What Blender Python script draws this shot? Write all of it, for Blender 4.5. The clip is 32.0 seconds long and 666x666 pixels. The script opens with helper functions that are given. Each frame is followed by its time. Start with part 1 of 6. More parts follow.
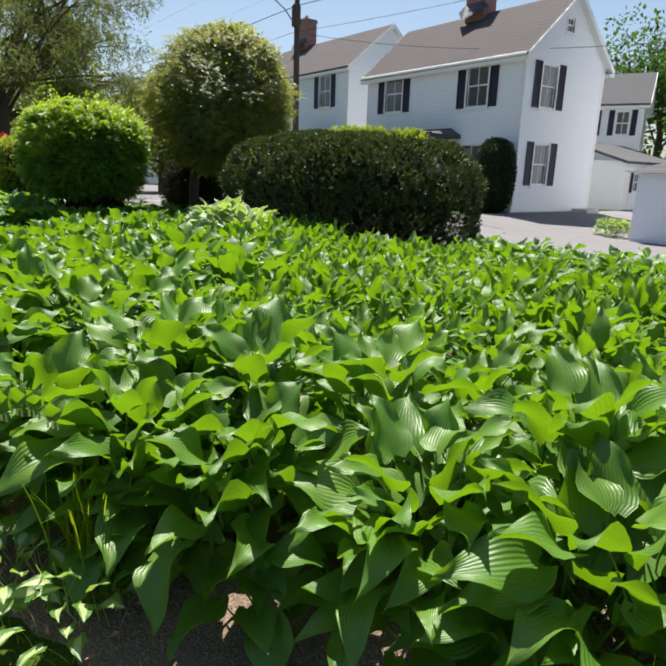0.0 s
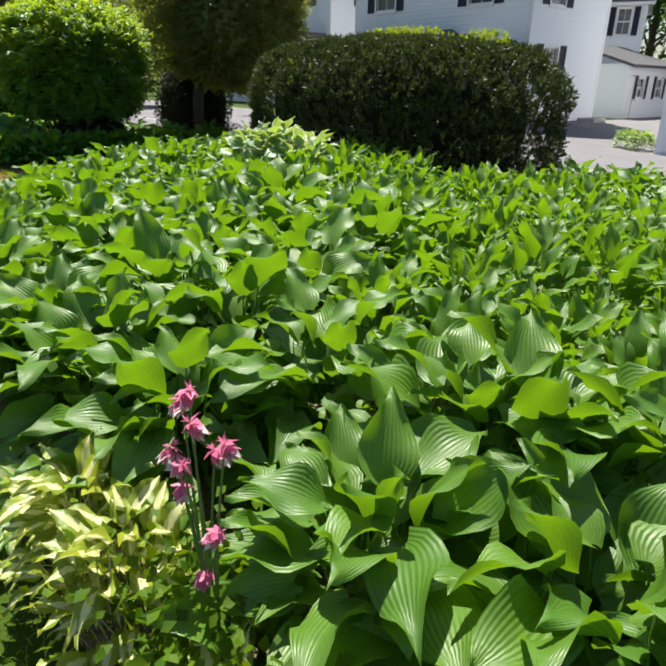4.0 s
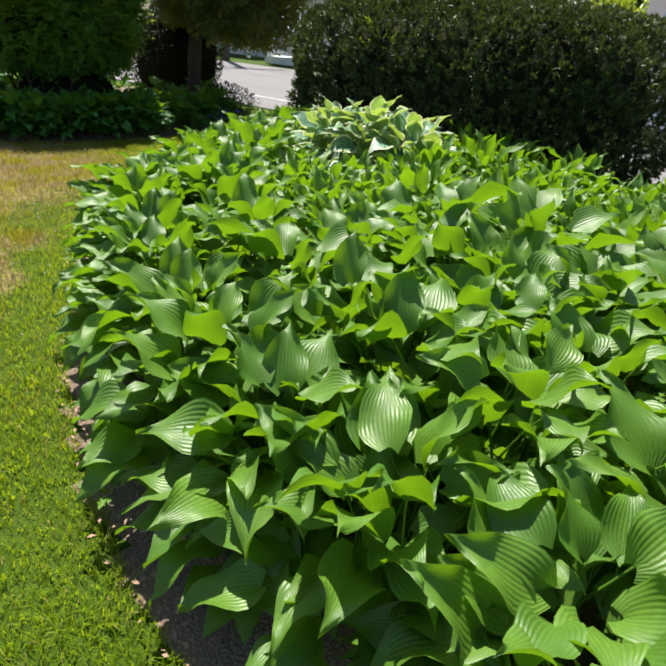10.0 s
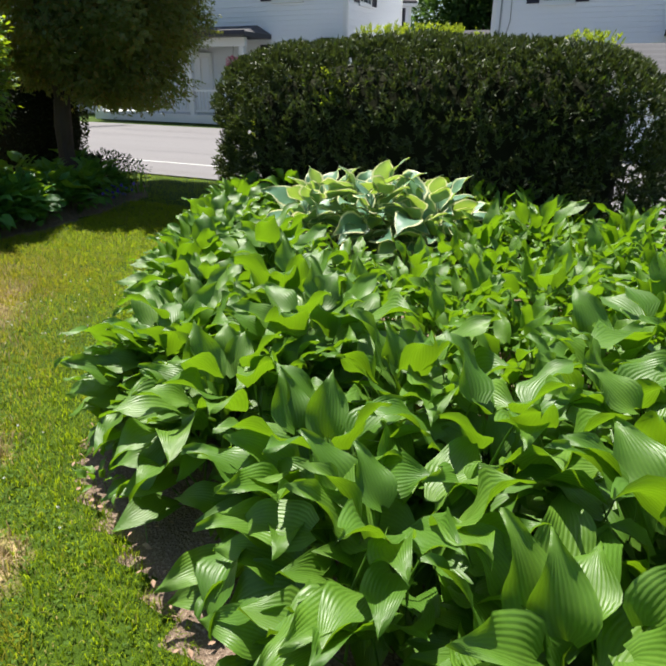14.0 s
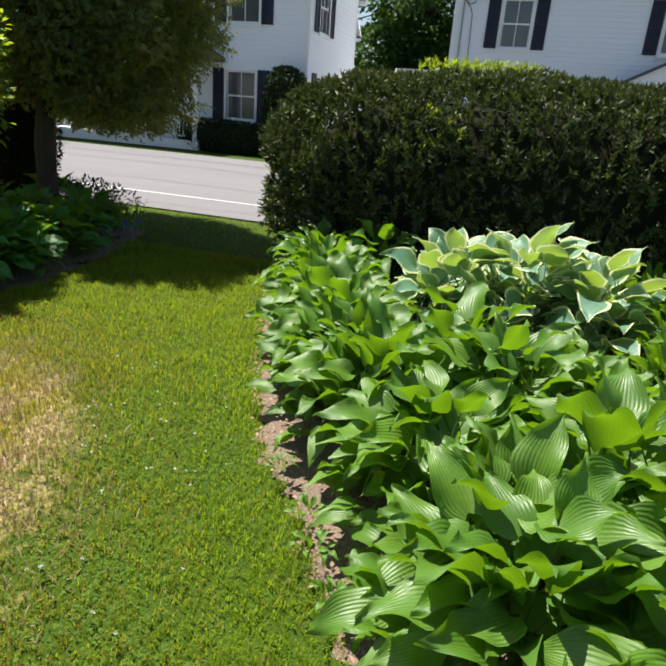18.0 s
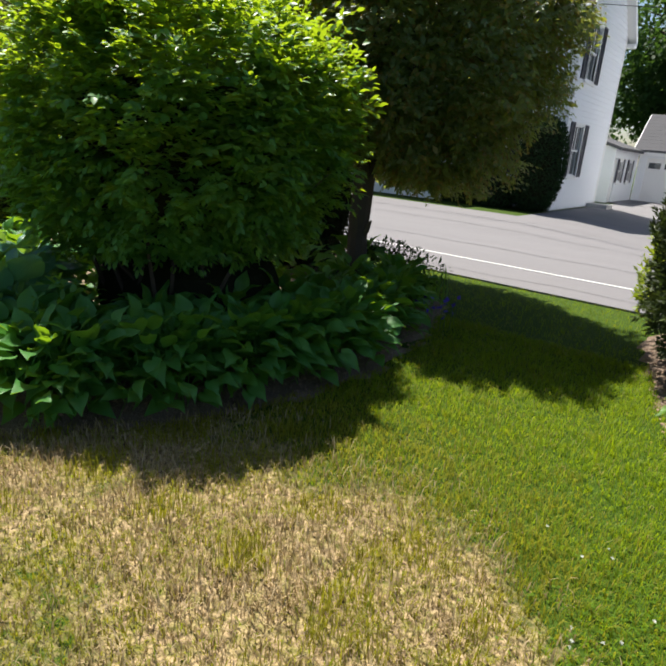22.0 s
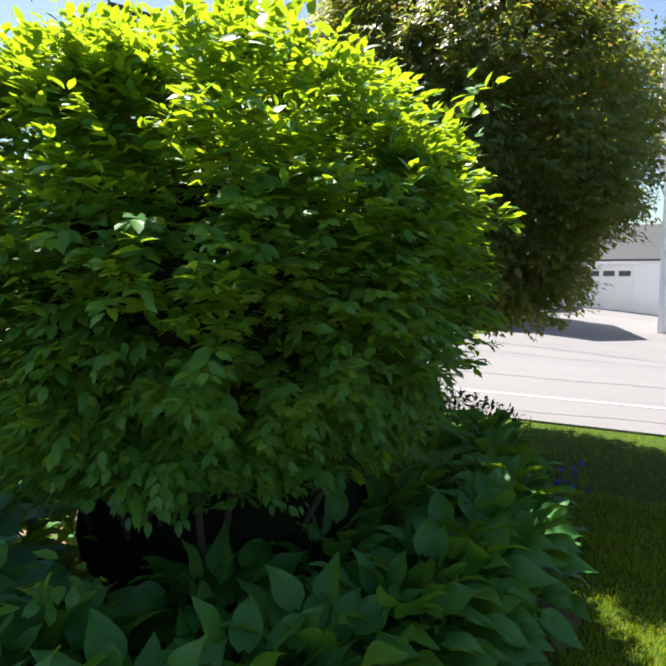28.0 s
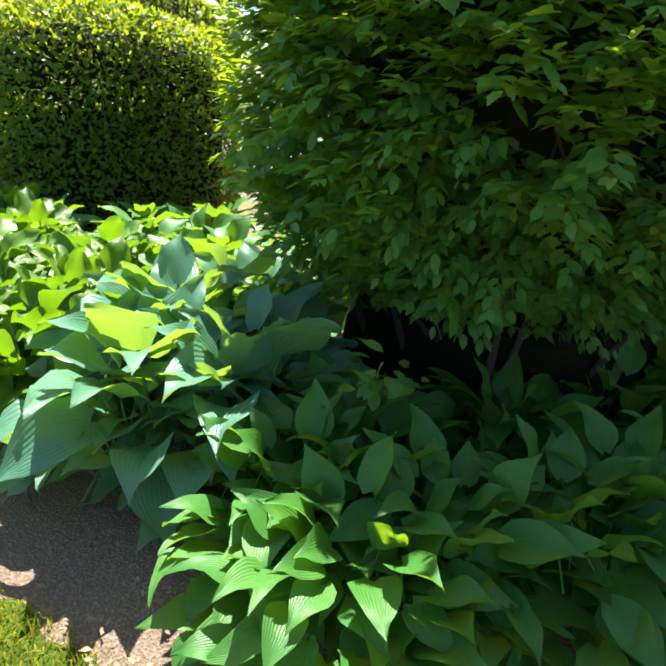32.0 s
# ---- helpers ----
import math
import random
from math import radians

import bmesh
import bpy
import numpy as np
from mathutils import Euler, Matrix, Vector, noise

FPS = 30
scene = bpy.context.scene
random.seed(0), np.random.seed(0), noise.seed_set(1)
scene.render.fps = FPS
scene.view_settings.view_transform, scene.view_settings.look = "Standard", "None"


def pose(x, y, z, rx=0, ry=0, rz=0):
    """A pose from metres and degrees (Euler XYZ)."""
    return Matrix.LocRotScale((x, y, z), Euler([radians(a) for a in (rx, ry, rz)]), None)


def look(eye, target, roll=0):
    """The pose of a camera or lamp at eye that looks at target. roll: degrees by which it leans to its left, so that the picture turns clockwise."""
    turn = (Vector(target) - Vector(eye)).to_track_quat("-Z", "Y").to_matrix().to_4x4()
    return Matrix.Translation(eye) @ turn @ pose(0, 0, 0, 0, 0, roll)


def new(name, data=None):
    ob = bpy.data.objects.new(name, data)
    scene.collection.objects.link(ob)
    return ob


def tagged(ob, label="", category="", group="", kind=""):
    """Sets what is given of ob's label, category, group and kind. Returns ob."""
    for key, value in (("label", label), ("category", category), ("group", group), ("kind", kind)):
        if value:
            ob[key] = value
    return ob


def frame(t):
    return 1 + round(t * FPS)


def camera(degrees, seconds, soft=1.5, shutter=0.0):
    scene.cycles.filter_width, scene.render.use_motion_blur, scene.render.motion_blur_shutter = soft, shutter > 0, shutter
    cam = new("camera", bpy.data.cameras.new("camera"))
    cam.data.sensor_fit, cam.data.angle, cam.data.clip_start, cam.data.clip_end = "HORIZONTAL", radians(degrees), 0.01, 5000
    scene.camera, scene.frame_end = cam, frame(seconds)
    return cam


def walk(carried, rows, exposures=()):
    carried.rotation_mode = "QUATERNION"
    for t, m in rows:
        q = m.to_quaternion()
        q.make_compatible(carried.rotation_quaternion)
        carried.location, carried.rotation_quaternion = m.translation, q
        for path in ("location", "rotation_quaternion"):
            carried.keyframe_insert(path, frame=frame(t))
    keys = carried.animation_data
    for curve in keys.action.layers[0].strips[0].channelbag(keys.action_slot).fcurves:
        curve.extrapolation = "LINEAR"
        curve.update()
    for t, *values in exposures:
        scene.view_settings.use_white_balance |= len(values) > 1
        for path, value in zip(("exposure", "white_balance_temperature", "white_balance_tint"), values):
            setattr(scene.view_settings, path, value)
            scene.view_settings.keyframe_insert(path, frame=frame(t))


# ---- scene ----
cam = camera(58.0, 32.0, 2.3)
PATH = [
    (0, (7.594, 0.947, 1.276), (6.042, 2.098, 0.762), 1.8),
    (0.5, (7.406, 0.865, 1.267), (5.832, 1.966, 0.71), 3.3),
    (1, (7.221, 0.75, 1.288), (5.657, 1.843, 0.69), 3.2),
    (1.5, (7.051, 0.706, 1.283), (5.516, 1.81, 0.63), 4.2),
    (2, (6.816, 0.731, 1.297), (5.296, 1.826, 0.597), 4.4),
    (2.5, (6.616, 0.709, 1.295), (5.085, 1.751, 0.539), 4.4),
    (4.5, (5.907, 0.575, 1.336), (4.552, 1.82, 0.552), 1.4),
    (5, (5.752, 0.544, 1.338), (4.445, 1.839, 0.554), 3.1),
    (5.5, (5.473, 0.443, 1.35), (4.209, 1.776, 0.56), 3.8),
    (6, (5.253, 0.367, 1.379), (4.012, 1.71, 0.57), 5.5),
    (6.5, (4.986, 0.363, 1.373), (3.756, 1.712, 0.557), 3.9),
    (7, (4.834, 0.33, 1.396), (3.571, 1.64, 0.567), 4.2),
    (7.5, (4.63, 0.266, 1.397), (3.361, 1.57, 0.566), 5.0),
    (8, (4.429, 0.204, 1.414), (3.21, 1.543, 0.563), 4.8),
    (8.5, (4.246, 0.199, 1.407), (3.053, 1.541, 0.527), 5.2),
    (9, (4.052, 0.235, 1.42), (2.88, 1.578, 0.513), 2.7),
    (9.5, (3.936, 0.217, 1.43), (2.764, 1.561, 0.524), 4.0),
    (10, (3.749, 0.225, 1.421), (2.576, 1.574, 0.524), 4.2),
    (10.5, (3.516, 0.202, 1.449), (2.416, 1.62, 0.566), 4.1),
    (11, (3.347, 0.218, 1.467), (2.289, 1.672, 0.591), 5.5),
    (11.5, (3.113, 0.345, 1.469), (2.011, 1.793, 0.638), 4.5),
    (12, (2.871, 0.382, 1.442), (1.745, 1.816, 0.62), 4.5),
    (12.5, (2.557, 0.351, 1.461), (1.416, 1.78, 0.651), 3.8),
    (13, (2.315, 0.387, 1.451), (1.319, 1.931, 0.661), 4.1),
    (13.5, (2.099, 0.494, 1.456), (1.218, 2.109, 0.672), 0.5),
    (15.5, (1.184, 0.459, 1.46), (0.594, 2.225, 0.729), 5.7),
    (16, (0.99, 0.552, 1.468), (0.402, 2.324, 0.75), 5.2),
    (16.5, (0.808, 0.618, 1.45), (0.259, 2.409, 0.748), 6.4),
    (17, (0.532, 0.663, 1.465), (0.05, 2.478, 0.779), 5.4),
    (17.5, (0.32, 0.727, 1.455), (-0.195, 2.534, 0.771), 6.6),
    (18, (0.159, 0.924, 1.451), (-0.388, 2.722, 0.768), 4.5),
    (18.5, (0.04, 1.018, 1.443), (-0.509, 2.819, 0.769), 3.4),
    (19, (-0.195, 1.033, 1.44), (-0.656, 2.865, 0.784), 3.5),
    (19.5, (-0.421, 1.026, 1.471), (-0.88, 2.868, 0.841), 3.2),
    (20, (-0.609, 1.123, 1.456), (-1.175, 2.932, 0.816), 4.0),
    (20.5, (-0.742, 1.251, 1.468), (-1.65, 2.905, 0.805), 2.1),
    (21, (-0.917, 1.25, 1.469), (-1.875, 2.883, 0.823), 5.3),
    (21.5, (-1.243, 1.194, 1.511), (-2.203, 2.835, 0.888), 5.6),
    (22, (-1.453, 1.279, 1.508), (-2.562, 2.829, 0.903), 4.8),
    (22.5, (-1.593, 1.436, 1.535), (-2.848, 2.913, 1.042), 4.6),
    (23, (-1.683, 1.503, 1.539), (-2.972, 3.006, 1.257), 4.4),
    (23.5, (-1.913, 1.471, 1.548), (-3.187, 3.009, 1.426), 3.9),
    (24, (-2.101, 1.58, 1.54), (-3.575, 2.924, 1.394), 2.6),
    (24.5, (-2.259, 1.747, 1.549), (-3.804, 3.015, 1.497), 2.7),
    (25, (-2.454, 1.794, 1.545), (-3.944, 3.128, 1.552), 3.1),
    (25.5, (-2.695, 1.755, 1.572), (-4.011, 3.257, 1.679), 3.5),
    (27.5, (-3.172, 2.006, 1.501), (-4.16, 3.744, 1.465), 0.5),
    (28, (-3.188, 2.045, 1.489), (-4.15, 3.788, 1.3), 0.1),
    (28.5, (-3.214, 2.056, 1.458), (-4.17, 3.787, 1.159), 0.1),
    (29, (-3.241, 2.066, 1.439), (-4.199, 3.787, 1.093), 1.2),
    (29.5, (-3.265, 2.071, 1.426), (-4.255, 3.757, 1.006), 2.3),
    (30, (-3.294, 2.061, 1.407), (-4.364, 3.677, 0.912), 3.9),
    (30.5, (-3.349, 2.056, 1.391), (-4.485, 3.596, 0.811), 4.0),
    (31, (-3.426, 2.021, 1.379), (-4.626, 3.488, 0.741), 4.2),
    (31.5, (-3.52, 1.946, 1.374), (-4.789, 3.326, 0.677), 4.2),
    (32, (-3.621, 1.885, 1.354), (-4.959, 3.182, 0.627), 5.0),
]
EXPOSURES = [(0, 1.05), (2, 1.05), (6, 1.0), (9, 1.12), (13, 1.1), (19, 1.05), (21.5, 1.0), (23, 1.0), (24.5, 1.08), (25.5, 1.22), (27.5, 1.55), (28.5, 1.7), (30, 2.1), (31, 2.35), (32, 1.95)]
walk(cam, [(t, look(eye, target, roll)) for t, eye, target, roll in PATH], EXPOSURES)

# ---- world, sun, exposure ----
SUN_AT = Vector((-0.42, 0.25, 1.0)).normalized()
world = bpy.data.worlds.new("sky")
scene.world = world
world.use_nodes = True
wn = world.node_tree
wn.nodes.clear()
sky = wn.nodes.new("ShaderNodeTexSky")
sky.sky_type, sky.sun_disc = "NISHITA", False
sky.sun_elevation, sky.sun_rotation = math.asin(SUN_AT.z), math.atan2(SUN_AT.x, SUN_AT.y)
sky.air_density, sky.dust_density, sky.ozone_density = 1.1, 1.1, 1.6
back = wn.nodes.new("ShaderNodeBackground")
back.inputs["Strength"].default_value = 0.060
wout = wn.nodes.new("ShaderNodeOutputWorld")
wn.links.new(sky.outputs[0], back.inputs[0])
wn.links.new(back.outputs[0], wout.inputs[0])
sun = new("sun", bpy.data.lights.new("sun", "SUN"))
sun.data.energy, sun.data.angle, sun.data.color = 5.0, radians(0.55), (1.0, 0.95, 0.86)
sun.matrix_world = look(SUN_AT * 60, (0, 0, 0))

# ---- materials ----


def mat(name):
    m = bpy.data.materials.new(name)
    m.use_nodes = True
    m.node_tree.nodes.clear()
    return m, m.node_tree


def node(nt, kind, inputs=None, operation="", attribute_name=""):
    n = nt.nodes.new("ShaderNode" + kind)
    if operation:
        n.operation = operation
    if attribute_name:
        n.attribute_name = attribute_name
    for k, v in (inputs or {}).items():
        s = n.inputs[k]
        if isinstance(v, bpy.types.NodeSocket):
            nt.links.new(v, s)
        else:
            s.default_value = v
    return n


def rgb(c):
    return (c[0], c[1], c[2], 1.0)


def ramp(nt, fac, stops):
    r = nt.nodes.new("ShaderNodeValToRGB")
    nt.links.new(fac, r.inputs[0])
    els = r.color_ramp.elements
    while len(els) < len(stops):
        els.new(0.5)
    for e, (p, c) in zip(els, stops):
        e.position, e.color = p, rgb(c)
    return r.outputs[0]


def mix(nt, fac, a, b, blend="MIX"):
    n = nt.nodes.new("ShaderNodeMix")
    n.data_type, n.blend_type = "RGBA", blend
    for s, v in ((n.inputs["Factor"], fac), (n.inputs["A"], a), (n.inputs["B"], b)):
        if isinstance(v, bpy.types.NodeSocket):
            nt.links.new(v, s)
        else:
            s.default_value = v if isinstance(v, (int, float)) else rgb(v)
    return n.outputs["Result"]


def noise_tex(nt, scale, detail=4.0, rough=0.55, vec=None):
    n = node(nt, "TexNoise", {"Scale": scale, "Detail": detail, "Roughness": rough})
    if vec is None:
        vec = node(nt, "TexCoord").outputs["Object"]
    nt.links.new(vec, n.inputs["Vector"])
    return n.outputs["Fac"]


def surface(nt, color, rough=0.6, bump=None, bump_strength=0.3, bump_dist=0.01, spec=0.5, metal=0.0):
    b = node(nt, "BsdfPrincipled", {"Metallic": metal, "Specular IOR Level": spec})
    for key, v in (("Base Color", color), ("Roughness", rough)):
        if isinstance(v, bpy.types.NodeSocket):
            nt.links.new(v, b.inputs[key])
        else:
            b.inputs[key].default_value = rgb(v) if key == "Base Color" else v
    if bump is not None:
        n = node(nt, "Bump", {"Strength": bump_strength, "Distance": bump_dist, "Height": bump})
        nt.links.new(n.outputs[0], b.inputs["Normal"])
    return b


def out(nt, shader):
    o = nt.nodes.new("ShaderNodeOutputMaterial")
    nt.links.new(shader.outputs[0], o.inputs[0])


def solid(name, color, rough=0.6, vary=0.15, scale=3.0, bump=0.2, spec=0.5, metal=0.0, fine=40.0):
    m, nt = mat(name)
    a = noise_tex(nt, scale, 5)
    b = noise_tex(nt, fine, 3)
    c = mix(nt, a, [v * (1 - vary) for v in color], [min(1, v * (1 + vary)) for v in color])
    c = mix(nt, b, c, [min(1, v * (1 + vary * 0.6)) for v in color])
    out(nt, surface(nt, c, rough, b, bump, 0.01, spec, metal))
    return m


def leafy(name, dark, light, glow, trans=0.4, rough=0.4, veins=False, margin=None, spec=0.5, centre=None, tint=None, tint_part=0.0, rim=0.29):
    """Leaf surface: colour differs from leaf to leaf, light shines through."""
    m, nt = mat(name)
    geo = node(nt, "NewGeometry")
    info = node(nt, "ObjectInfo")
    add = node(nt, "Math", {0: geo.outputs["Random Per Island"], 1: info.outputs["Random"]}, operation="ADD")
    fac = node(nt, "Math", {0: add.outputs[0], 1: 1.0}, operation="FRACT").outputs[0]
    col = mix(nt, fac, dark, light)
    glo = mix(nt, fac, [v * 0.8 for v in glow], glow)
    if tint:
        pick = node(nt, "Math", {0: fac, 1: 1.0 - tint_part}, operation="GREATER_THAN").outputs[0]
        col = mix(nt, pick, col, tint)
        glo = mix(nt, pick, glo, [v * 1.3 for v in tint])
    patch = noise_tex(nt, 9.0, 4)
    col = mix(nt, patch, [v * 0.8 for v in dark], col)
    bump = None
    if veins or margin or centre:
        uv = node(nt, "UVMap").outputs[0]
        sep = node(nt, "SeparateXYZ", {0: uv})
        u, v = sep.outputs[0], sep.outputs[1]
        edge = node(nt, "Math", {0: u, 1: 0.5}, operation="SUBTRACT").outputs[0]
        side = node(nt, "Math", {0: edge}, operation="ABSOLUTE").outputs[0]
        wob = noise_tex(nt, 14.0, 3)
        if margin or centre:
            lim = node(nt, "Math", {0: wob, 1: 0.22 if rim < 0.35 else 0.08, 2: rim if margin else 0.10}, operation="MULTIPLY_ADD").outputs[0]
            on = node(nt, "Math", {0: side, 1: lim}, operation="GREATER_THAN").outputs[0]
            if margin:
                col, glo = mix(nt, on, col, margin), mix(nt, on, glo, [min(1, x * 0.9) for x in margin])
            else:
                col, glo = mix(nt, on, centre, col), mix(nt, on, centre, glo)
        w = node(nt, "Math", {0: u, 1: 78.0}, operation="MULTIPLY").outputs[0]
        bump = node(nt, "Math", {0: w}, operation="SINE").outputs[0]
        line = node(nt, "Math", {0: bump, 1: 0.5, 2: 0.5}, operation="MULTIPLY_ADD").outputs[0]
        soft = node(nt, "Math", {0: line, 1: 0.5, 2: 0.5}, operation="MULTIPLY_ADD").outputs[0]
        col = mix(nt, soft, [x * 0.9 for x in dark], col) if not (margin or centre) else col
        glo = mix(nt, soft, [v * 0.62 for v in glow], glo) if not (margin or centre) else glo
        glo = mix(nt, wob, glo, [v * 0.7 for v in glow]) if not (margin or centre) else glo
    b = surface(nt, col, rough, bump, 0.22, 0.004, spec)
    t = node(nt, "BsdfTranslucent")
    nt.links.new(glo, t.inputs["Color"])
    s = node(nt, "MixShader", {0: trans})
    nt.links.new(b.outputs[0], s.inputs[1])
    nt.links.new(t.outputs[0], s.inputs[2])
    out(nt, s)
    return m


HOSTA = leafy("hosta_green", (0.068, 0.166, 0.014), (0.172, 0.305, 0.034), (0.345, 0.66, 0.012), 0.27, 0.46, True, spec=0.55)
HOSTA_SMALL = leafy("hosta_small_green", (0.072, 0.176, 0.012), (0.182, 0.315, 0.028), (0.365, 0.69, 0.012), 0.28, 0.46, True, spec=0.5)
HOSTA_EDGED = leafy("hosta_gold_edged", (0.12, 0.26, 0.16), (0.24, 0.42, 0.31), (0.46, 0.66, 0.06), 0.32, 0.40, True, (0.76, 0.77, 0.42), rim=0.37)
HOSTA_BLUE = leafy("hosta_blue_green", (0.070, 0.210, 0.135), (0.140, 0.320, 0.200), (0.42, 0.68, 0.05), 0.30, 0.42, True, (0.50, 0.60, 0.38), rim=0.475)
HOSTA_GOLD = leafy("hosta_gold_cream", (0.20, 0.30, 0.03), (0.42, 0.47, 0.05), (0.55, 0.62, 0.06), 0.34, 0.4, True, None, 0.5, (0.78, 0.76, 0.38))
HOSTA_CREAM = leafy("hosta_cream_centred", (0.08, 0.20, 0.03), (0.13, 0.26, 0.05), (0.42, 0.65, 0.06), 0.36, 0.4, True, None, 0.5, (0.44, 0.52, 0.22))
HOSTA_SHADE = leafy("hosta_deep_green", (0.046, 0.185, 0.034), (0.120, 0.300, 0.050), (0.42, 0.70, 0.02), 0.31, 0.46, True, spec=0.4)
YEW = leafy("yew_needles", (0.018, 0.030, 0.012), (0.165, 0.205, 0.085), (0.16, 0.22, 0.03), 0.12, 0.5, spec=0.22, tint=(0.16, 0.26, 0.02), tint_part=0.03)
YEW_NEW = leafy("yew_new_growth", (0.17, 0.26, 0.02), (0.26, 0.36, 0.03), (0.5, 0.62, 0.03), 0.4, 0.5)
BUSH = leafy("bush_leaves", (0.052, 0.180, 0.042), (0.130, 0.300, 0.066), (0.60, 0.80, 0.02), 0.35, 0.44, spec=0.42)
PEAR = leafy("small_tree_leaves", (0.056, 0.108, 0.054), (0.180, 0.235, 0.100), (0.58, 0.64, 0.06), 0.35, 0.46, spec=0.32, tint=(0.36, 0.26, 0.05), tint_part=0.18)
BOX = leafy("box_leaves", (0.05, 0.12, 0.018), (0.14, 0.24, 0.030), (0.52, 0.64, 0.02), 0.38, 0.45, spec=0.35)
DARKLEAF = leafy("dark_shrub_leaves", (0.014, 0.022, 0.010), (0.03, 0.04, 0.014), (0.05, 0.07, 0.01), 0.15, 0.7, spec=0.1)
WILLOW = leafy("willow_leaves", (0.026, 0.044, 0.022), (0.066, 0.090, 0.040), (0.20, 0.24, 0.05), 0.45, 0.6, spec=0.2)
TREE = leafy("far_tree_leaves", (0.020, 0.058, 0.014), (0.055, 0.120, 0.026), (0.12, 0.24, 0.03), 0.30, 0.6, spec=0.2)
TREE_LIGHT = leafy("light_tree_leaves", (0.05, 0.10, 0.018), (0.12, 0.19, 0.03), (0.36, 0.48, 0.03), 0.36, 0.55, spec=0.2)
ARBOR = leafy("arborvitae_sprays", (0.014, 0.035, 0.014), (0.03, 0.06, 0.02), (0.06, 0.12, 0.02), 0.18, 0.65, spec=0.12)
GRASS = leafy("grass_blades", (0.090, 0.170, 0.005), (0.270, 0.350, 0.009), (0.52, 0.66, 0.010), 0.38, 0.55, spec=0.2, tint=(0.40, 0.32, 0.12), tint_part=0.06)
OLIVE = leafy("olive_grass_blades", (0.14, 0.15, 0.010), (0.34, 0.31, 0.035), (0.55, 0.52, 0.03), 0.38, 0.6, spec=0.15)
STRAW = leafy("dry_grass_blades", (0.24, 0.165, 0.060), (0.78, 0.62, 0.38), (0.50, 0.38, 0.17), 0.22, 0.7)
CLOVER = leafy("clover_leaves", (0.036, 0.092, 0.003), (0.135, 0.225, 0.006), (0.34, 0.46, 0.01), 0.26, 0.6, spec=0.15)
AZALEA = leafy("azalea_petals", (0.55, 0.035, 0.02), (0.75, 0.08, 0.03), (0.8, 0.06, 0.02), 0.4, 0.5)
PINK = leafy("columbine_petals", (0.66, 0.12, 0.28), (0.82, 0.30, 0.45), (0.85, 0.3, 0.45), 0.4, 0.5)
PALE = leafy("pale_petals", (0.75, 0.62, 0.62), (0.85, 0.78, 0.74), (0.8, 0.7, 0.65), 0.35, 0.5)
WHITEPETAL = leafy("white_petals", (0.72, 0.72, 0.66), (0.85, 0.85, 0.8), (0.8, 0.8, 0.7), 0.3, 0.5)
BELL = leafy("cream_bells", (0.68, 0.66, 0.38), (0.8, 0.78, 0.5), (0.75, 0.72, 0.4), 0.35, 0.5)
VIOLET = leafy("violet_petals", (0.08, 0.05, 0.45), (0.14, 0.08, 0.6), (0.2, 0.1, 0.7), 0.3, 0.5)
STEM = solid("green_stem", (0.10, 0.17, 0.05), 0.5)
BARK = solid("bark", (0.07, 0.054, 0.042), 0.9, 0.35, 6.0, 0.8, 0.2, fine=30.0)
SOIL_BITS = solid("bark_chips", (0.30, 0.20, 0.14), 0.95, 0.4, 9.0, 0.5, 0.1)
DEADLEAF = solid("dead_leaf", (0.36, 0.22, 0.14), 0.8, 0.3, 8.0, 0.4, 0.2)
PAINT = solid("white_paint", (0.80, 0.82, 0.86), 0.5, 0.04, 0.7, 0.08, 0.4)
TRIM = solid("white_trim_paint", (0.80, 0.80, 0.80), 0.45, 0.03, 1.5, 0.05, 0.4)
SHUTTER = solid("dark_shutter_paint", (0.018, 0.018, 0.034), 0.5, 0.25, 4.0, 0.2, 0.4)
CONCRETE = solid("foundation_concrete", (0.42, 0.41, 0.39), 0.9, 0.15, 3.0, 0.4, 0.2)
POLEWOOD = solid("weathered_pole_wood", (0.085, 0.072, 0.06), 0.9, 0.35, 5.0, 0.5, 0.2)
METAL = solid("grey_metal", (0.32, 0.33, 0.34), 0.45, 0.15, 6.0, 0.1, 0.5, 0.6)
CABLE = solid("black_cable", (0.02, 0.02, 0.022), 0.6, 0.1)
DARKROOM = solid("dark_interior", (0.03, 0.03, 0.035), 0.8, 0.2)
DARKTRIM = solid("dark_roof_edge", (0.03, 0.03, 0.05), 0.6, 0.2)


def shingle(name, color):
    m, nt = mat(name)
    co = node(nt, "TexCoord").outputs["Object"]
    n1, n2 = noise_tex(nt, 1.2, 5, vec=co), noise_tex(nt, 45.0, 3, vec=co)
    c = mix(nt, n1, [v * 0.8 for v in color], [v * 1.18 for v in color])
    c = mix(nt, n2, c, [v * 1.2 for v in color])
    out(nt, surface(nt, c, 0.9, n2, 0.5, 0.01, 0.2))
    return m


ROOF = shingle("brown_shingles", (0.082, 0.070, 0.074))
ROOF_GREY = shingle("grey_shingles", (0.088, 0.088, 0.095))


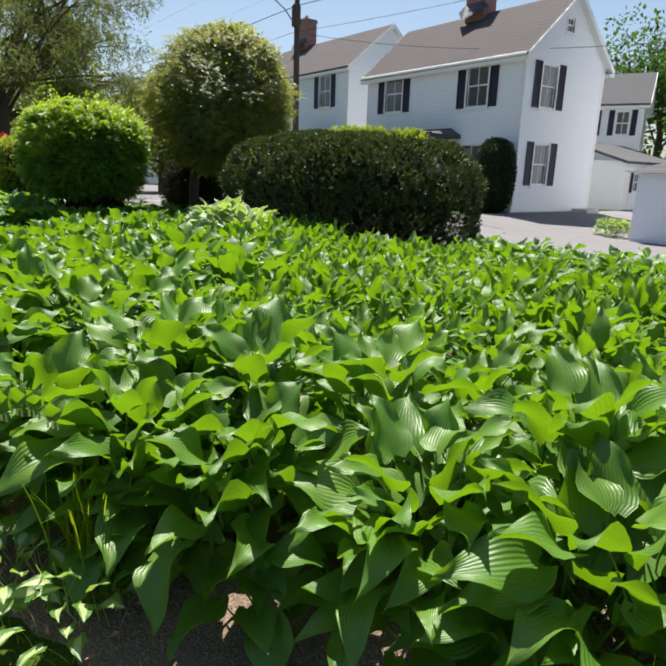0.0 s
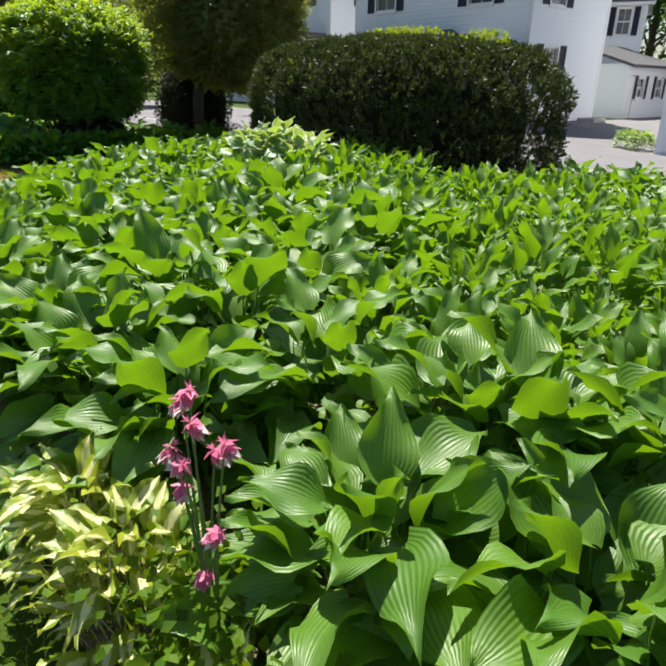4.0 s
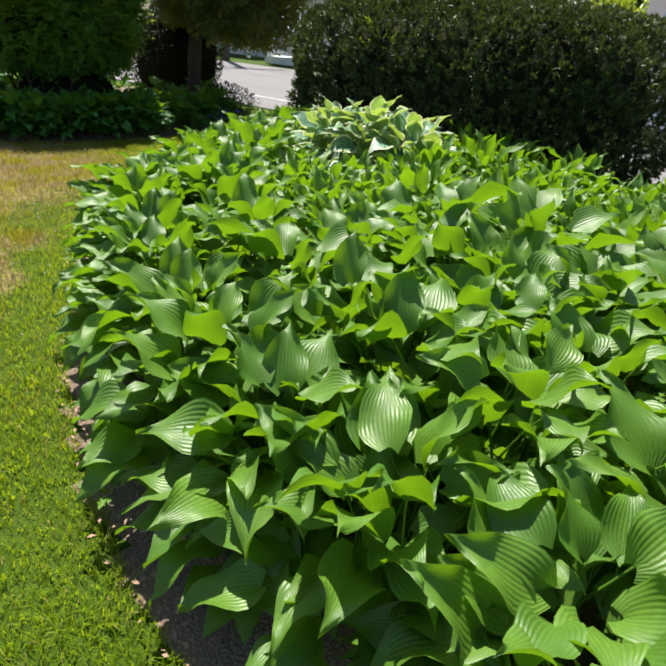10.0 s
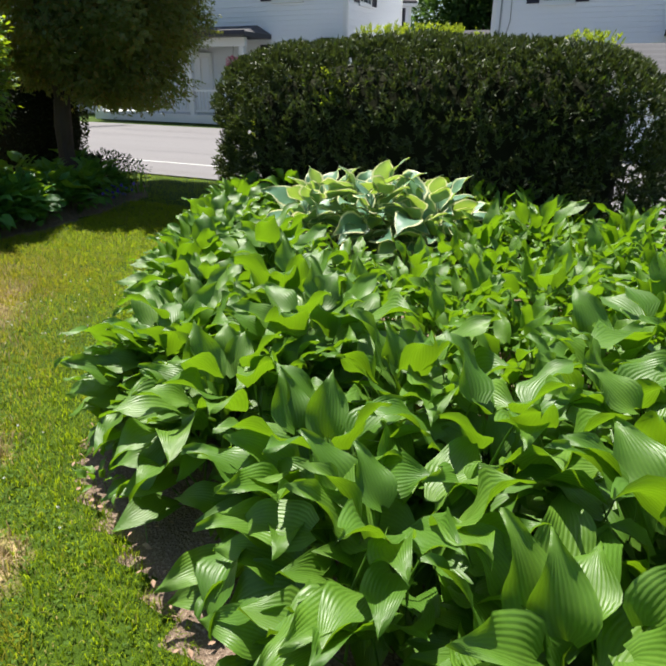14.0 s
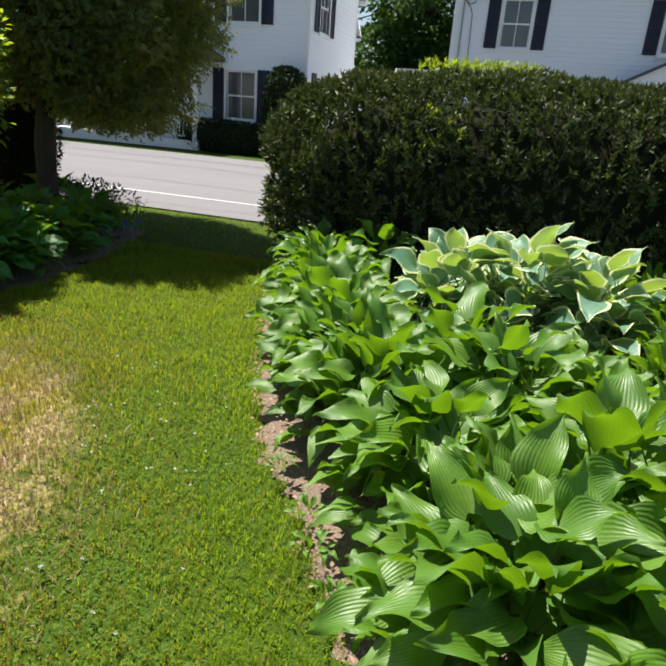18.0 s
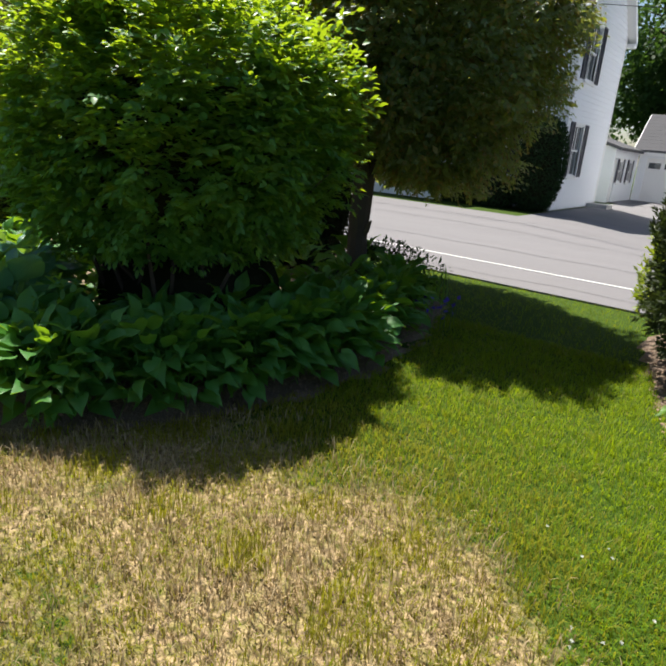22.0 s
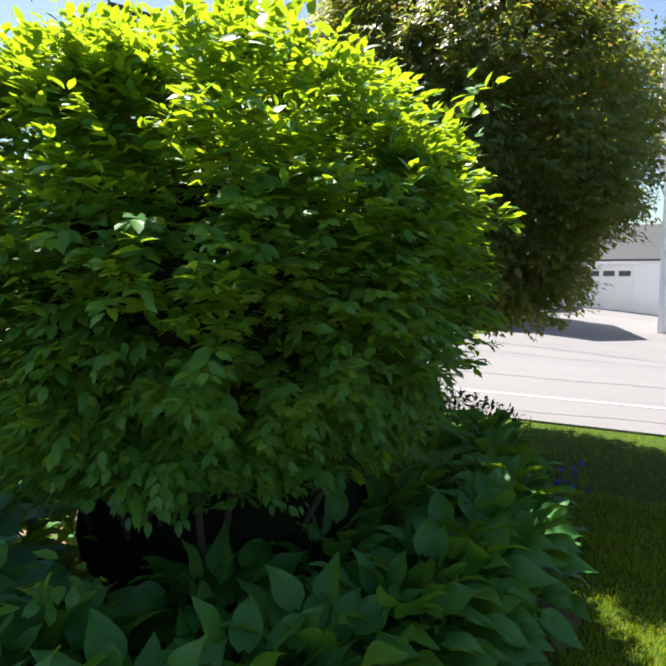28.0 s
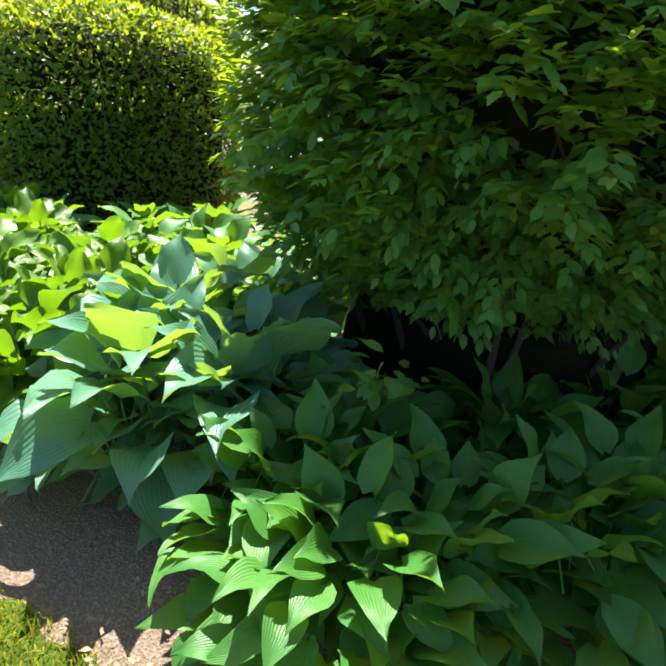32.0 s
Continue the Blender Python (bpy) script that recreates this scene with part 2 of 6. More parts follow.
def brick_mat():
    m, nt = mat("red_brick")
    co = node(nt, "TexCoord").outputs["Object"]
    sep = node(nt, "SeparateXYZ", {0: co})
    s = node(nt, "Math", {0: sep.outputs[0], 1: sep.outputs[1]}, operation="ADD").outputs[0]
    v = node(nt, "CombineXYZ", {0: s, 1: sep.outputs[2], 2: 0.0}).outputs[0]
    b = node(nt, "TexBrick", {"Vector": v, "Color1": rgb((0.34, 0.09, 0.06)), "Color2": rgb((0.25, 0.06, 0.045)), "Mortar": rgb((0.4, 0.36, 0.33)), "Scale": 1.0, "Mortar Size": 0.012, "Brick Width": 0.2, "Row Height": 0.068})
    out(nt, surface(nt, b.outputs[0], 0.9, b.outputs[1], -0.6, 0.01, 0.2))
    return m


BRICK = brick_mat()


def glass_mat():
    m, nt = mat("window_glass")
    co = noise_tex(nt, 1.5, 2)
    c = mix(nt, co, (0.05, 0.055, 0.06), (0.10, 0.11, 0.12))
    out(nt, surface(nt, c, 0.06, None, 0, 0.01, 0.8))
    return m


GLASS = glass_mat()
CURTAIN = solid("pale_curtain", (0.5, 0.5, 0.5), 0.9, 0.12, 8.0)


def asphalt_mat():
    m, nt = mat("worn_asphalt")
    co = node(nt, "TexCoord").outputs["Object"]
    big, mid, grit = noise_tex(nt, 0.5, 5, vec=co), noise_tex(nt, 6.0, 4, vec=co), noise_tex(nt, 120.0, 2, vec=co)
    c = mix(nt, big, (0.115, 0.11, 0.118), (0.165, 0.158, 0.164))
    c = mix(nt, grit, c, (0.205, 0.198, 0.204))
    stretch = node(nt, "Mapping", {"Vector": co, "Scale": (0.12, 1.6, 1.0)}).outputs[0]
    lanes = noise_tex(nt, 1.0, 3, vec=stretch)
    c = mix(nt, ramp(nt, lanes, [(0.45, (0, 0, 0)), (0.7, (0.15, 0.15, 0.15))]), c, (0.11, 0.105, 0.11))
    out(nt, surface(nt, c, 0.85, grit, 0.5, 0.006, 0.25))
    return m


ASPHALT = asphalt_mat()
LINEPAINT = solid("road_paint", (0.46, 0.46, 0.45), 0.7, 0.2, 4.0, 0.3, 0.3, fine=60.0)
TAR = solid("crack_sealer", (0.10, 0.096, 0.10), 0.7, 0.2)


def soil_mat():
    m, nt = mat("dry_soil")
    co = node(nt, "TexCoord").outputs["Object"]
    a, b, c2 = noise_tex(nt, 2.5, 5, vec=co), noise_tex(nt, 26.0, 5, vec=co), noise_tex(nt, 110.0, 3, vec=co)
    c = mix(nt, a, (0.105, 0.073, 0.053), (0.24, 0.175, 0.128))
    c = mix(nt, b, c, (0.20, 0.142, 0.104))
    c = mix(nt, ramp(nt, c2, [(0.5, (0, 0, 0)), (0.75, (1, 1, 1))]), c, (0.38, 0.30, 0.23))
    h = node(nt, "Math", {0: b, 1: c2}, operation="ADD").outputs[0]
    out(nt, surface(nt, c, 0.95, h, 0.8, 0.02, 0.15))
    return m


SOIL = soil_mat()


def lawn_mat():
    m, nt = mat("lawn")
    co = node(nt, "TexCoord").outputs["Object"]
    dry = node(nt, "Attribute", attribute_name="dry").outputs["Fac"]
    a, b, f = noise_tex(nt, 0.9, 4, vec=co), noise_tex(nt, 16.0, 4, vec=co), noise_tex(nt, 90.0, 3, vec=co)
    green = mix(nt, b, (0.018, 0.044, 0.003), (0.060, 0.100, 0.006))
    green = mix(nt, a, green, (0.040, 0.075, 0.005))
    c2 = noise_tex(nt, 38.0, 3, vec=co)
    straw = mix(nt, ramp(nt, c2, [(0.36, (0, 0, 0)), (0.62, (1, 1, 1))]), (0.075, 0.052, 0.024), (0.42, 0.31, 0.17))
    straw = mix(nt, ramp(nt, b, [(0.45, (0, 0, 0)), (0.7, (0.7, 0.7, 0.7))]), straw, (0.17, 0.18, 0.03))
    jig = node(nt, "Math", {0: b, 1: 0.9, 2: dry}, operation="MULTIPLY_ADD").outputs[0]
    k = ramp(nt, jig, [(0.78, (0, 0, 0)), (1.1, (1, 1, 1))])
    c = mix(nt, k, green, straw)
    out(nt, surface(nt, c, 0.9, f, 0.7, 0.02, 0.15))
    return m


LAWN = lawn_mat()

# ---- mesh helpers ----


def thing(name, at, label, category, group="", kind=""):
    e = new(name)
    e.empty_display_size = 0.1
    e.matrix_world = Matrix.Translation(at)
    return tagged(e, label, category, group, kind)


def from_arrays(name, verts, faces, uvs=None):
    me = bpy.data.meshes.new(name)
    me.from_pydata([tuple(v) for v in verts], [], [tuple(f) for f in faces])
    if uvs is not None:
        lay = me.uv_layers.new(name="UVMap")
        idx = np.empty(len(me.loops), dtype=np.int32)
        me.loops.foreach_get("vertex_index", idx)
        lay.data.foreach_set("uv", np.asarray(uvs, dtype=np.float32)[idx].ravel())
    me.update()
    return me


def part(name, bm, material, parent=None, label="", smooth=False):
    """Links a bmesh or mesh as one object under a thing or a part; coordinates are the world's."""
    if isinstance(bm, bmesh.types.BMesh):
        me = bpy.data.meshes.new(name)
        bm.to_mesh(me)
        bm.free()
    else:
        me = bm
    if material and not me.materials:
        me.materials.append(material)
    if smooth:
        me.polygons.foreach_set("use_smooth", [True] * len(me.polygons))
    ob = new(name, me)
    if parent:
        ob.parent = parent
        ob.matrix_parent_inverse = parent.matrix_world.inverted()
    if label:
        ob["label"] = label
    bpy.context.view_layer.update() if parent is None else None
    return ob


def place(name, me, m, parent):
    """One more object on a shared mesh, at m in the parent's own space."""
    ob = new(name, me)
    ob.parent = parent
    ob.matrix_basis = m
    return ob


def box(bm, x0, x1, y0, y1, z0, z1):
    vs = [bm.verts.new(p) for p in ((x0, y0, z0), (x1, y0, z0), (x1, y1, z0), (x0, y1, z0), (x0, y0, z1), (x1, y0, z1), (x1, y1, z1), (x0, y1, z1))]
    for f in ((3, 2, 1, 0), (4, 5, 6, 7), (0, 1, 5, 4), (1, 2, 6, 5), (2, 3, 7, 6), (3, 0, 4, 7)):
        bm.faces.new([vs[i] for i in f])


def boxed(name, dims, material, parent, label="", bevel=0.0):
    bm = bmesh.new()
    box(bm, *dims)
    if bevel:
        bmesh.ops.bevel(bm, geom=bm.edges[:], offset=bevel, segments=2, affect="EDGES")
    return part(name, bm, material, parent, label)


def tube(bm, pts, radii, sides=8):
    rings = []
    n = len(pts)
    for i, p in enumerate(pts):
        p = Vector(p)
        d = (Vector(pts[min(i + 1, n - 1)]) - Vector(pts[max(i - 1, 0)])).normalized()
        a = d.orthogonal().normalized() if i == 0 else (rings_axis - d * rings_axis.dot(d)).normalized()
        rings_axis = a
        b = d.cross(a)
        r = radii[i] if isinstance(radii, (list, tuple)) else radii
        rings.append([bm.verts.new(p + (a * math.cos(t) + b * math.sin(t)) * r) for t in (2 * math.pi * k / sides for k in range(sides))])
    for r0, r1 in zip(rings, rings[1:]):
        for k in range(sides):
            bm.faces.new((r0[k], r0[(k + 1) % sides], r1[(k + 1) % sides], r1[k]))
    bm.faces.new(rings[0][::-1])
    bm.faces.new(rings[-1])


def leaf_cloud(name, pos, along, up, size, material, parent=None, wide=0.5, fold=0.25, label="", kind="", lite=False, fine=False):
    """Many small folded leaves as one mesh: base points, directions, normals and lengths."""
    n = len(pos)
    along = along / np.linalg.norm(along, axis=1, keepdims=True)
    side = np.cross(up, along)
    side /= np.linalg.norm(side, axis=1, keepdims=True) + 1e-9
    nrm = np.cross(along, side)
    tmpl = np.array([(0, 0, 0), (0.42, 0.5 * wide, fold * 0.3), (0.42, -0.5 * wide, fold * 0.3), (0.5, 0, -0.02), (1.0, 0, -0.10)])
    tri = np.array([(0, 3, 1), (0, 2, 3), (1, 3, 4), (2, 4, 3)])
    if lite:
        tmpl, tri = np.array([(0, 0, 0), (0.45, 0.5 * wide, 0.03), (0.45, -0.5 * wide, 0.03), (1.0, 0, -0.05)]), np.array([(0, 3, 1), (0, 2, 3)])
    elif fine:
        tmpl = np.array([(0, 0, 0), (0.24, 0.40 * wide, fold * 0.22), (0.60, 0.46 * wide, fold * 0.16 - 0.05), (0.24, -0.40 * wide, fold * 0.22), (0.60, -0.46 * wide, fold * 0.16 - 0.05), (0.42, 0, -0.01), (1.0, 0, -0.16)])
        tri = np.array([(0, 5, 1), (1, 5, 2), (2, 5, 6), (0, 3, 5), (3, 4, 5), (4, 6, 5)])
    k = len(tmpl)
    v = pos[:, None] + size[:, None, None] * (tmpl[None, :, 0:1] * along[:, None] + tmpl[None, :, 1:2] * side[:, None] + tmpl[None, :, 2:3] * nrm[:, None])
    f = (np.arange(n)[:, None, None] * k + tri[None]).reshape(-1, 3)
    me = bpy.data.meshes.new(name)
    me.vertices.add(n * k)
    me.vertices.foreach_set("co", v.astype(np.float32).ravel())
    me.loops.add(len(f) * 3)
    me.loops.foreach_set("vertex_index", f.astype(np.int32).ravel())
    me.polygons.add(len(f))
    me.polygons.foreach_set("loop_start", (np.arange(len(f)) * 3).astype(np.int32))
    me.polygons.foreach_set("loop_total", np.full(len(f), 3, dtype=np.int32))
    me.update()
    ob = part(name, me, material, parent, label)
    if kind or (parent and n > 30):
        ob["kind"] = kind or "stuff"
    return ob




def lumps(p, freq, seed=0.0):
    """Cheap smooth noise in -1..1 for arrays of points."""
    x, y, z = (p[:, i] * freq + seed * (1.7 + i) for i in range(3))
    return (np.sin(x + 1.3 * np.sin(y * 0.9 + 0.4)) + np.sin(y * 1.1 + 1.1 * np.sin(z + 2.0)) + np.sin(z * 1.2 + 1.2 * np.sin(x * 1.1 + 4.0))) / 3


def inside(poly, x, y):
    x, y = np.asarray(x, float), np.asarray(y, float)
    r = np.zeros(x.shape, bool)
    for (x0, y0), (x1, y1) in zip(poly, poly[1:] + poly[:1]):
        c = (y0 > y) != (y1 > y)
        r ^= c & (x < (x1 - x0) * (y - y0) / ((y1 - y0) or 1e-9) + x0)
    return r


def edge_distance(line, x, y):
    x, y = np.asarray(x, float), np.asarray(y, float)
    best = np.full(x.shape, 1e9)
    for (x0, y0), (x1, y1) in zip(line, line[1:]):
        dx, dy = x1 - x0, y1 - y0
        t = np.clip(((x - x0) * dx + (y - y0) * dy) / (dx * dx + dy * dy), 0, 1)
        best = np.minimum(best, np.hypot(x - x0 - t * dx, y - y0 - t * dy))
    return best


# ---- ground, road, beds ----
EDGE = [(-2.3, 7.3), (-1.95, 5.9), (-1.73, 5.08), (-1.44, 4.38), (-1.2, 3.85), (-0.98, 3.36), (-0.78, 3.02), (-0.45, 2.62), (-0.13, 2.13), (0.1, 1.78), (0.48, 1.62), (0.96, 1.39), (1.35, 1.13), (2.03, 0.88), (2.6, 0.72), (3.1, 0.68), (4.05, 0.74), (4.6, 0.80), (5.4, 0.86), (6.0, 1.12), (6.7, 1.55), (7.6, 1.9), (9.5, 2.1), (12.0, 2.2)]
BED = EDGE + [(12.0, 7.7), (2.0, 7.85), (-2.0, 7.75)]
EDGE2 = [(-13.0, 2.1), (-8.0, 1.75), (-6.0, 1.9), (-5.05, 2.12), (-4.75, 2.23), (-4.2, 2.46), (-3.97, 2.9), (-3.68, 3.32), (-3.53, 4.0), (-3.44, 4.65), (-3.55, 5.6), (-4.0, 6.8), (-4.6, 7.5)]
BED2 = EDGE2 + [(-6.6, 8.0), (-9.0, 7.6), (-13.0, 6.2)]
ROAD_NEAR, ROAD_FAR = 8.35, 17.3


def smooth(a, b, v):
    t = np.clip((np.asarray(v, float) - a) / (b - a), 0, 1)
    return t * t * (3 - 2 * t)


def ground_z(x, y):
    return -0.36 * smooth(-7.0, -2.0, x) * smooth(11.5, 17.5, y)


def dryness(x, y):
    d = edge_distance(EDGE, x, y)
    x, y = np.asarray(x, float), np.asarray(y, float)
    p = np.stack([x, y, 0 * x], 1)
    v = smooth(0.62, 1.15, d + 0.25 * lumps(p, 2.1)) * (1 - smooth(2.9, 4.1, y + 0.35 * lumps(p, 1.7, 3)))
    v *= np.clip(0.78 + 0.30 * lumps(p, 3.3, 5) + 0.25 * lumps(p, 9.5, 7), 0, 1)
    small = smooth(0.62, 0.85, lumps(p, 4.6, 9)) * smooth(0.25, 0.5, d) * (1 - smooth(2.4, 3.4, y))
    v *= smooth(-5.2, -4.2, x + 0.4 * lumps(p, 2.6, 4)) * smooth(-0.5, 0.6, y + 0.4 * lumps(p, 1.9, 2)) * (1 - smooth(0.5, 2.5, x))
    small = small * smooth(-4.2, -3.6, x) * smooth(-0.2, 0.6, y)
    for cx, cy, r in ((-0.45, 1.75, 0.22), (-0.1, 1.35, 0.2), (0.2, 1.3, 0.16)):
        small = np.maximum(small, 1 - smooth(0.5, 1.2, np.hypot(x - cx, y - cy) / r + 0.3 * lumps(p, 8.0, 4)))
    return np.clip(np.maximum(v, 0.9 * small), 0, 1)


xs = np.r_[-420, -160, -70, -40, np.arange(-26, -8, 1.0), np.arange(-8, 9.01, 0.16), np.arange(10, 24, 1.0), 40, 80, 180, 420]
ys = np.r_[-300, -90, -30, -12, np.arange(-5, -0.9, 0.5), np.arange(-0.5, 8.3, 0.16), np.arange(8.35, 32, 0.9), 45, 80, 180, 420, 900]
gx, gy = np.meshgrid(xs, ys)
gv = np.stack([gx.ravel(), gy.ravel(), ground_z(gx.ravel(), gy.ravel())], 1)
near = (np.abs(gx.ravel()) < 9) & (gy.ravel() < 8.3) & (gy.ravel() > -1)
gv[:, 2] += near * 0.012 * lumps(gv * [1, 1, 0], 2.3) - 0.006
nx, ny = len(xs), len(ys)
gi = np.arange(nx * ny).reshape(ny, nx)
gf = np.stack([gi[:-1, :-1], gi[:-1, 1:], gi[1:, 1:], gi[1:, :-1]], -1).reshape(-1, 4)
gme = from_arrays("ground", gv, gf)
att = gme.attributes.new("dry", "FLOAT", "POINT")
att.data.foreach_set("value", dryness(gv[:, 0], gv[:, 1]).astype(np.float32))
ground = tagged(part("ground", gme, LAWN, None, "", True), "lawn of green grass with dry straw-coloured patches", "lawn", kind="structure")


def sheet(name, x0, x1, y0, y1, step, lift, material, label, category):
    sx, sy = np.linspace(x0, x1, max(2, int((x1 - x0) / step))), np.linspace(y0, y1, max(2, int((y1 - y0) / step)))
    px, py = np.meshgrid(sx, sy)
    v = np.stack([px.ravel(), py.ravel(), ground_z(px.ravel(), py.ravel()) + lift], 1)
    i = np.arange(px.size).reshape(px.shape)
    f = np.stack([i[:-1, :-1], i[:-1, 1:], i[1:, 1:], i[1:, :-1]], -1).reshape(-1, 4)
    bm = bmesh.new()
    me = from_arrays(name, v, f)
    bm.from_mesh(me)
    r = bmesh.ops.extrude_face_region(bm, geom=bm.faces[:])
    for e in r["geom"]:
        if isinstance(e, bmesh.types.BMVert):
            e.co.z -= 0.08
    bmesh.ops.recalc_face_normals(bm, faces=bm.faces[:])
    return tagged(part(name, bm, material), label, category, kind="structure")


sheet("road", -140, 140, ROAD_NEAR, ROAD_FAR, 1.0, 0.018, ASPHALT, "pale worn grey asphalt road with fine cracks", "road")
sheet("driveway", -7.2, 9.0, ROAD_FAR + 0.01, 29.0, 1.0, 0.012, ASPHALT, "pale asphalt driveway between two white houses", "driveway")
# Assumed paving, added so the rear white walls get no green lawn bounce.
sheet("yard", -20.0, 9.0, 29.05, 37.5, 1.0, 0.012, ASPHALT, "added pale paving behind the houses that keeps bounced light neutral", "yard")
for k, (a, b) in enumerate(((-90, -30), (-29.9, 90))):
    sheet("road_line", a, b, 9.57, 9.65, 1.0, 0.024, LINEPAINT, "white painted edge line along the road", "road marking")
bm = bmesh.new()
for y0, amp, w, sd in ((11.05, 0.05, 0.012, 1), (13.9, 0.07, 0.015, 2), (15.6, 0.1, 0.012, 3), (8.75, 0.06, 0.008, 4)):
    prev = None
    for x in np.arange(-40, 14, 0.35):
        y = y0 + amp * math.sin(x * 0.9 + sd) + amp * 0.7 * math.sin(x * 3.7 + sd * 2)
        z = float(ground_z(x, y)) + 0.0225
        q = [bm.verts.new((x, y - w, z)), bm.verts.new((x, y + w, z))]
        if prev:
            bm.faces.new((prev[0], q[0], q[1], prev[1]))
        prev = q
tagged(part("road_crack", bm, TAR), "dark sealed cracks running along the road", "road crack", kind="structure")


def bed_sheet(name, poly, label):
    x0, x1 = min(p[0] for p in poly), max(p[0] for p in poly)
    y0, y1 = min(p[1] for p in poly), max(p[1] for p in poly)
    st = 0.09
    px, py = np.meshgrid(np.arange(x0, x1 + st, st), np.arange(y0, y1 + st, st))
    keep = inside(poly, px.ravel(), py.ravel())
    line = poly[:24] if poly is BED else poly[:13]
    d = edge_distance(line, px.ravel(), py.ravel())
    p = np.stack([px.ravel(), py.ravel(), 0 * px.ravel()], 1)
    z = 0.004 + 0.05 * smooth(0.05, 0.5, d) + 0.012 * lumps(p, 9.0) + 0.008 * lumps(p, 23.0)
    z = np.where(keep, z, -0.05)
    i = np.arange(px.size).reshape(px.shape)
    f = np.stack([i[:-1, :-1], i[:-1, 1:], i[1:, 1:], i[1:, :-1]], -1).reshape(-1, 4)
    f = f[keep[f].any(1)]
    v = np.stack([px.ravel(), py.ravel(), z], 1)
    return tagged(part(name, from_arrays(name, v, f), SOIL, None, "", True), label, "flower bed", kind="structure")


bed_sheet("flower_bed", BED, "bare brown soil of the long hosta bed")
bed_sheet("shrub_bed", BED2, "shaded brown soil under the shrubs")

# ---- houses ----


def wall_frame(origin, along):
    """A wall's own axes: u along it, w up, v outwards (to the right of the way)."""
    o, a = Vector(origin), Vector(along).normalized()
    n = Vector((a.y, -a.x, 0))
    return lambda u, v, w: o + a * u + n * v + Vector((0, 0, w))


def slab(bm, fr, u0, u1, v0, v1, w0, w1):
    vs = [bm.verts.new(fr(*p)) for p in ((u0, v0, w0), (u1, v0, w0), (u1, v1, w0), (u0, v1, w0), (u0, v0, w1), (u1, v0, w1), (u1, v1, w1), (u0, v1, w1))]
    for f in ((3, 2, 1, 0), (4, 5, 6, 7), (0, 1, 5, 4), (1, 2, 6, 5), (2, 3, 7, 6), (3, 0, 4, 7)):
        bm.faces.new([vs[i] for i in f])


def clapboards(fr, length, w0, w1, holes, top=None, exposure=0.15):
    """Overlapping boards with openings left free; top(w) narrows the courses under a gable."""
    bm = bmesh.new()
    w = w0
    while w < w1 - 1e-4:
        we = min(w + exposure, w1)
        lo, hi = (0.0, length) if top is None else top((w + we) / 2)
        if hi - lo > 0.05:
            spans = [(lo, hi)]
            for h0, h1, g0, g1 in holes:
                if g0 < (w + we) / 2 < g1:
                    spans = [s for a, b in spans for s in ((a, min(b, h0)), (max(a, h1), b)) if s[1] - s[0] > 0.01]
            cuts = sorted({round(h, 4) for hole in holes for h in hole[:2]} | {round(length / 2, 4)})
            spans = [s for a, b in spans for s in zip([a] + [c for c in cuts if a + 1e-3 < c < b - 1e-3], [c for c in cuts if a + 1e-3 < c < b - 1e-3] + [b])]
            for a, b in spans:
                p = [bm.verts.new(fr(*q)) for q in ((a, 0.026, w), (b, 0.026, w), (b, 0.006, we), (a, 0.006, we), (a, 0.0, w), (b, 0.0, w), (a, -0.14, w), (b, -0.14, w), (a, -0.14, we), (b, -0.14, we))]
                for f in ((0, 1, 2, 3), (4, 5, 1, 0), (6, 7, 5, 4), (7, 6, 8, 9), (0, 3, 8, 6), (1, 7, 9, 2)):
                    bm.faces.new([p[i] for i in f])
        w = we
    bmesh.ops.remove_doubles(bm, verts=bm.verts[:], dist=1e-4)
    return bm


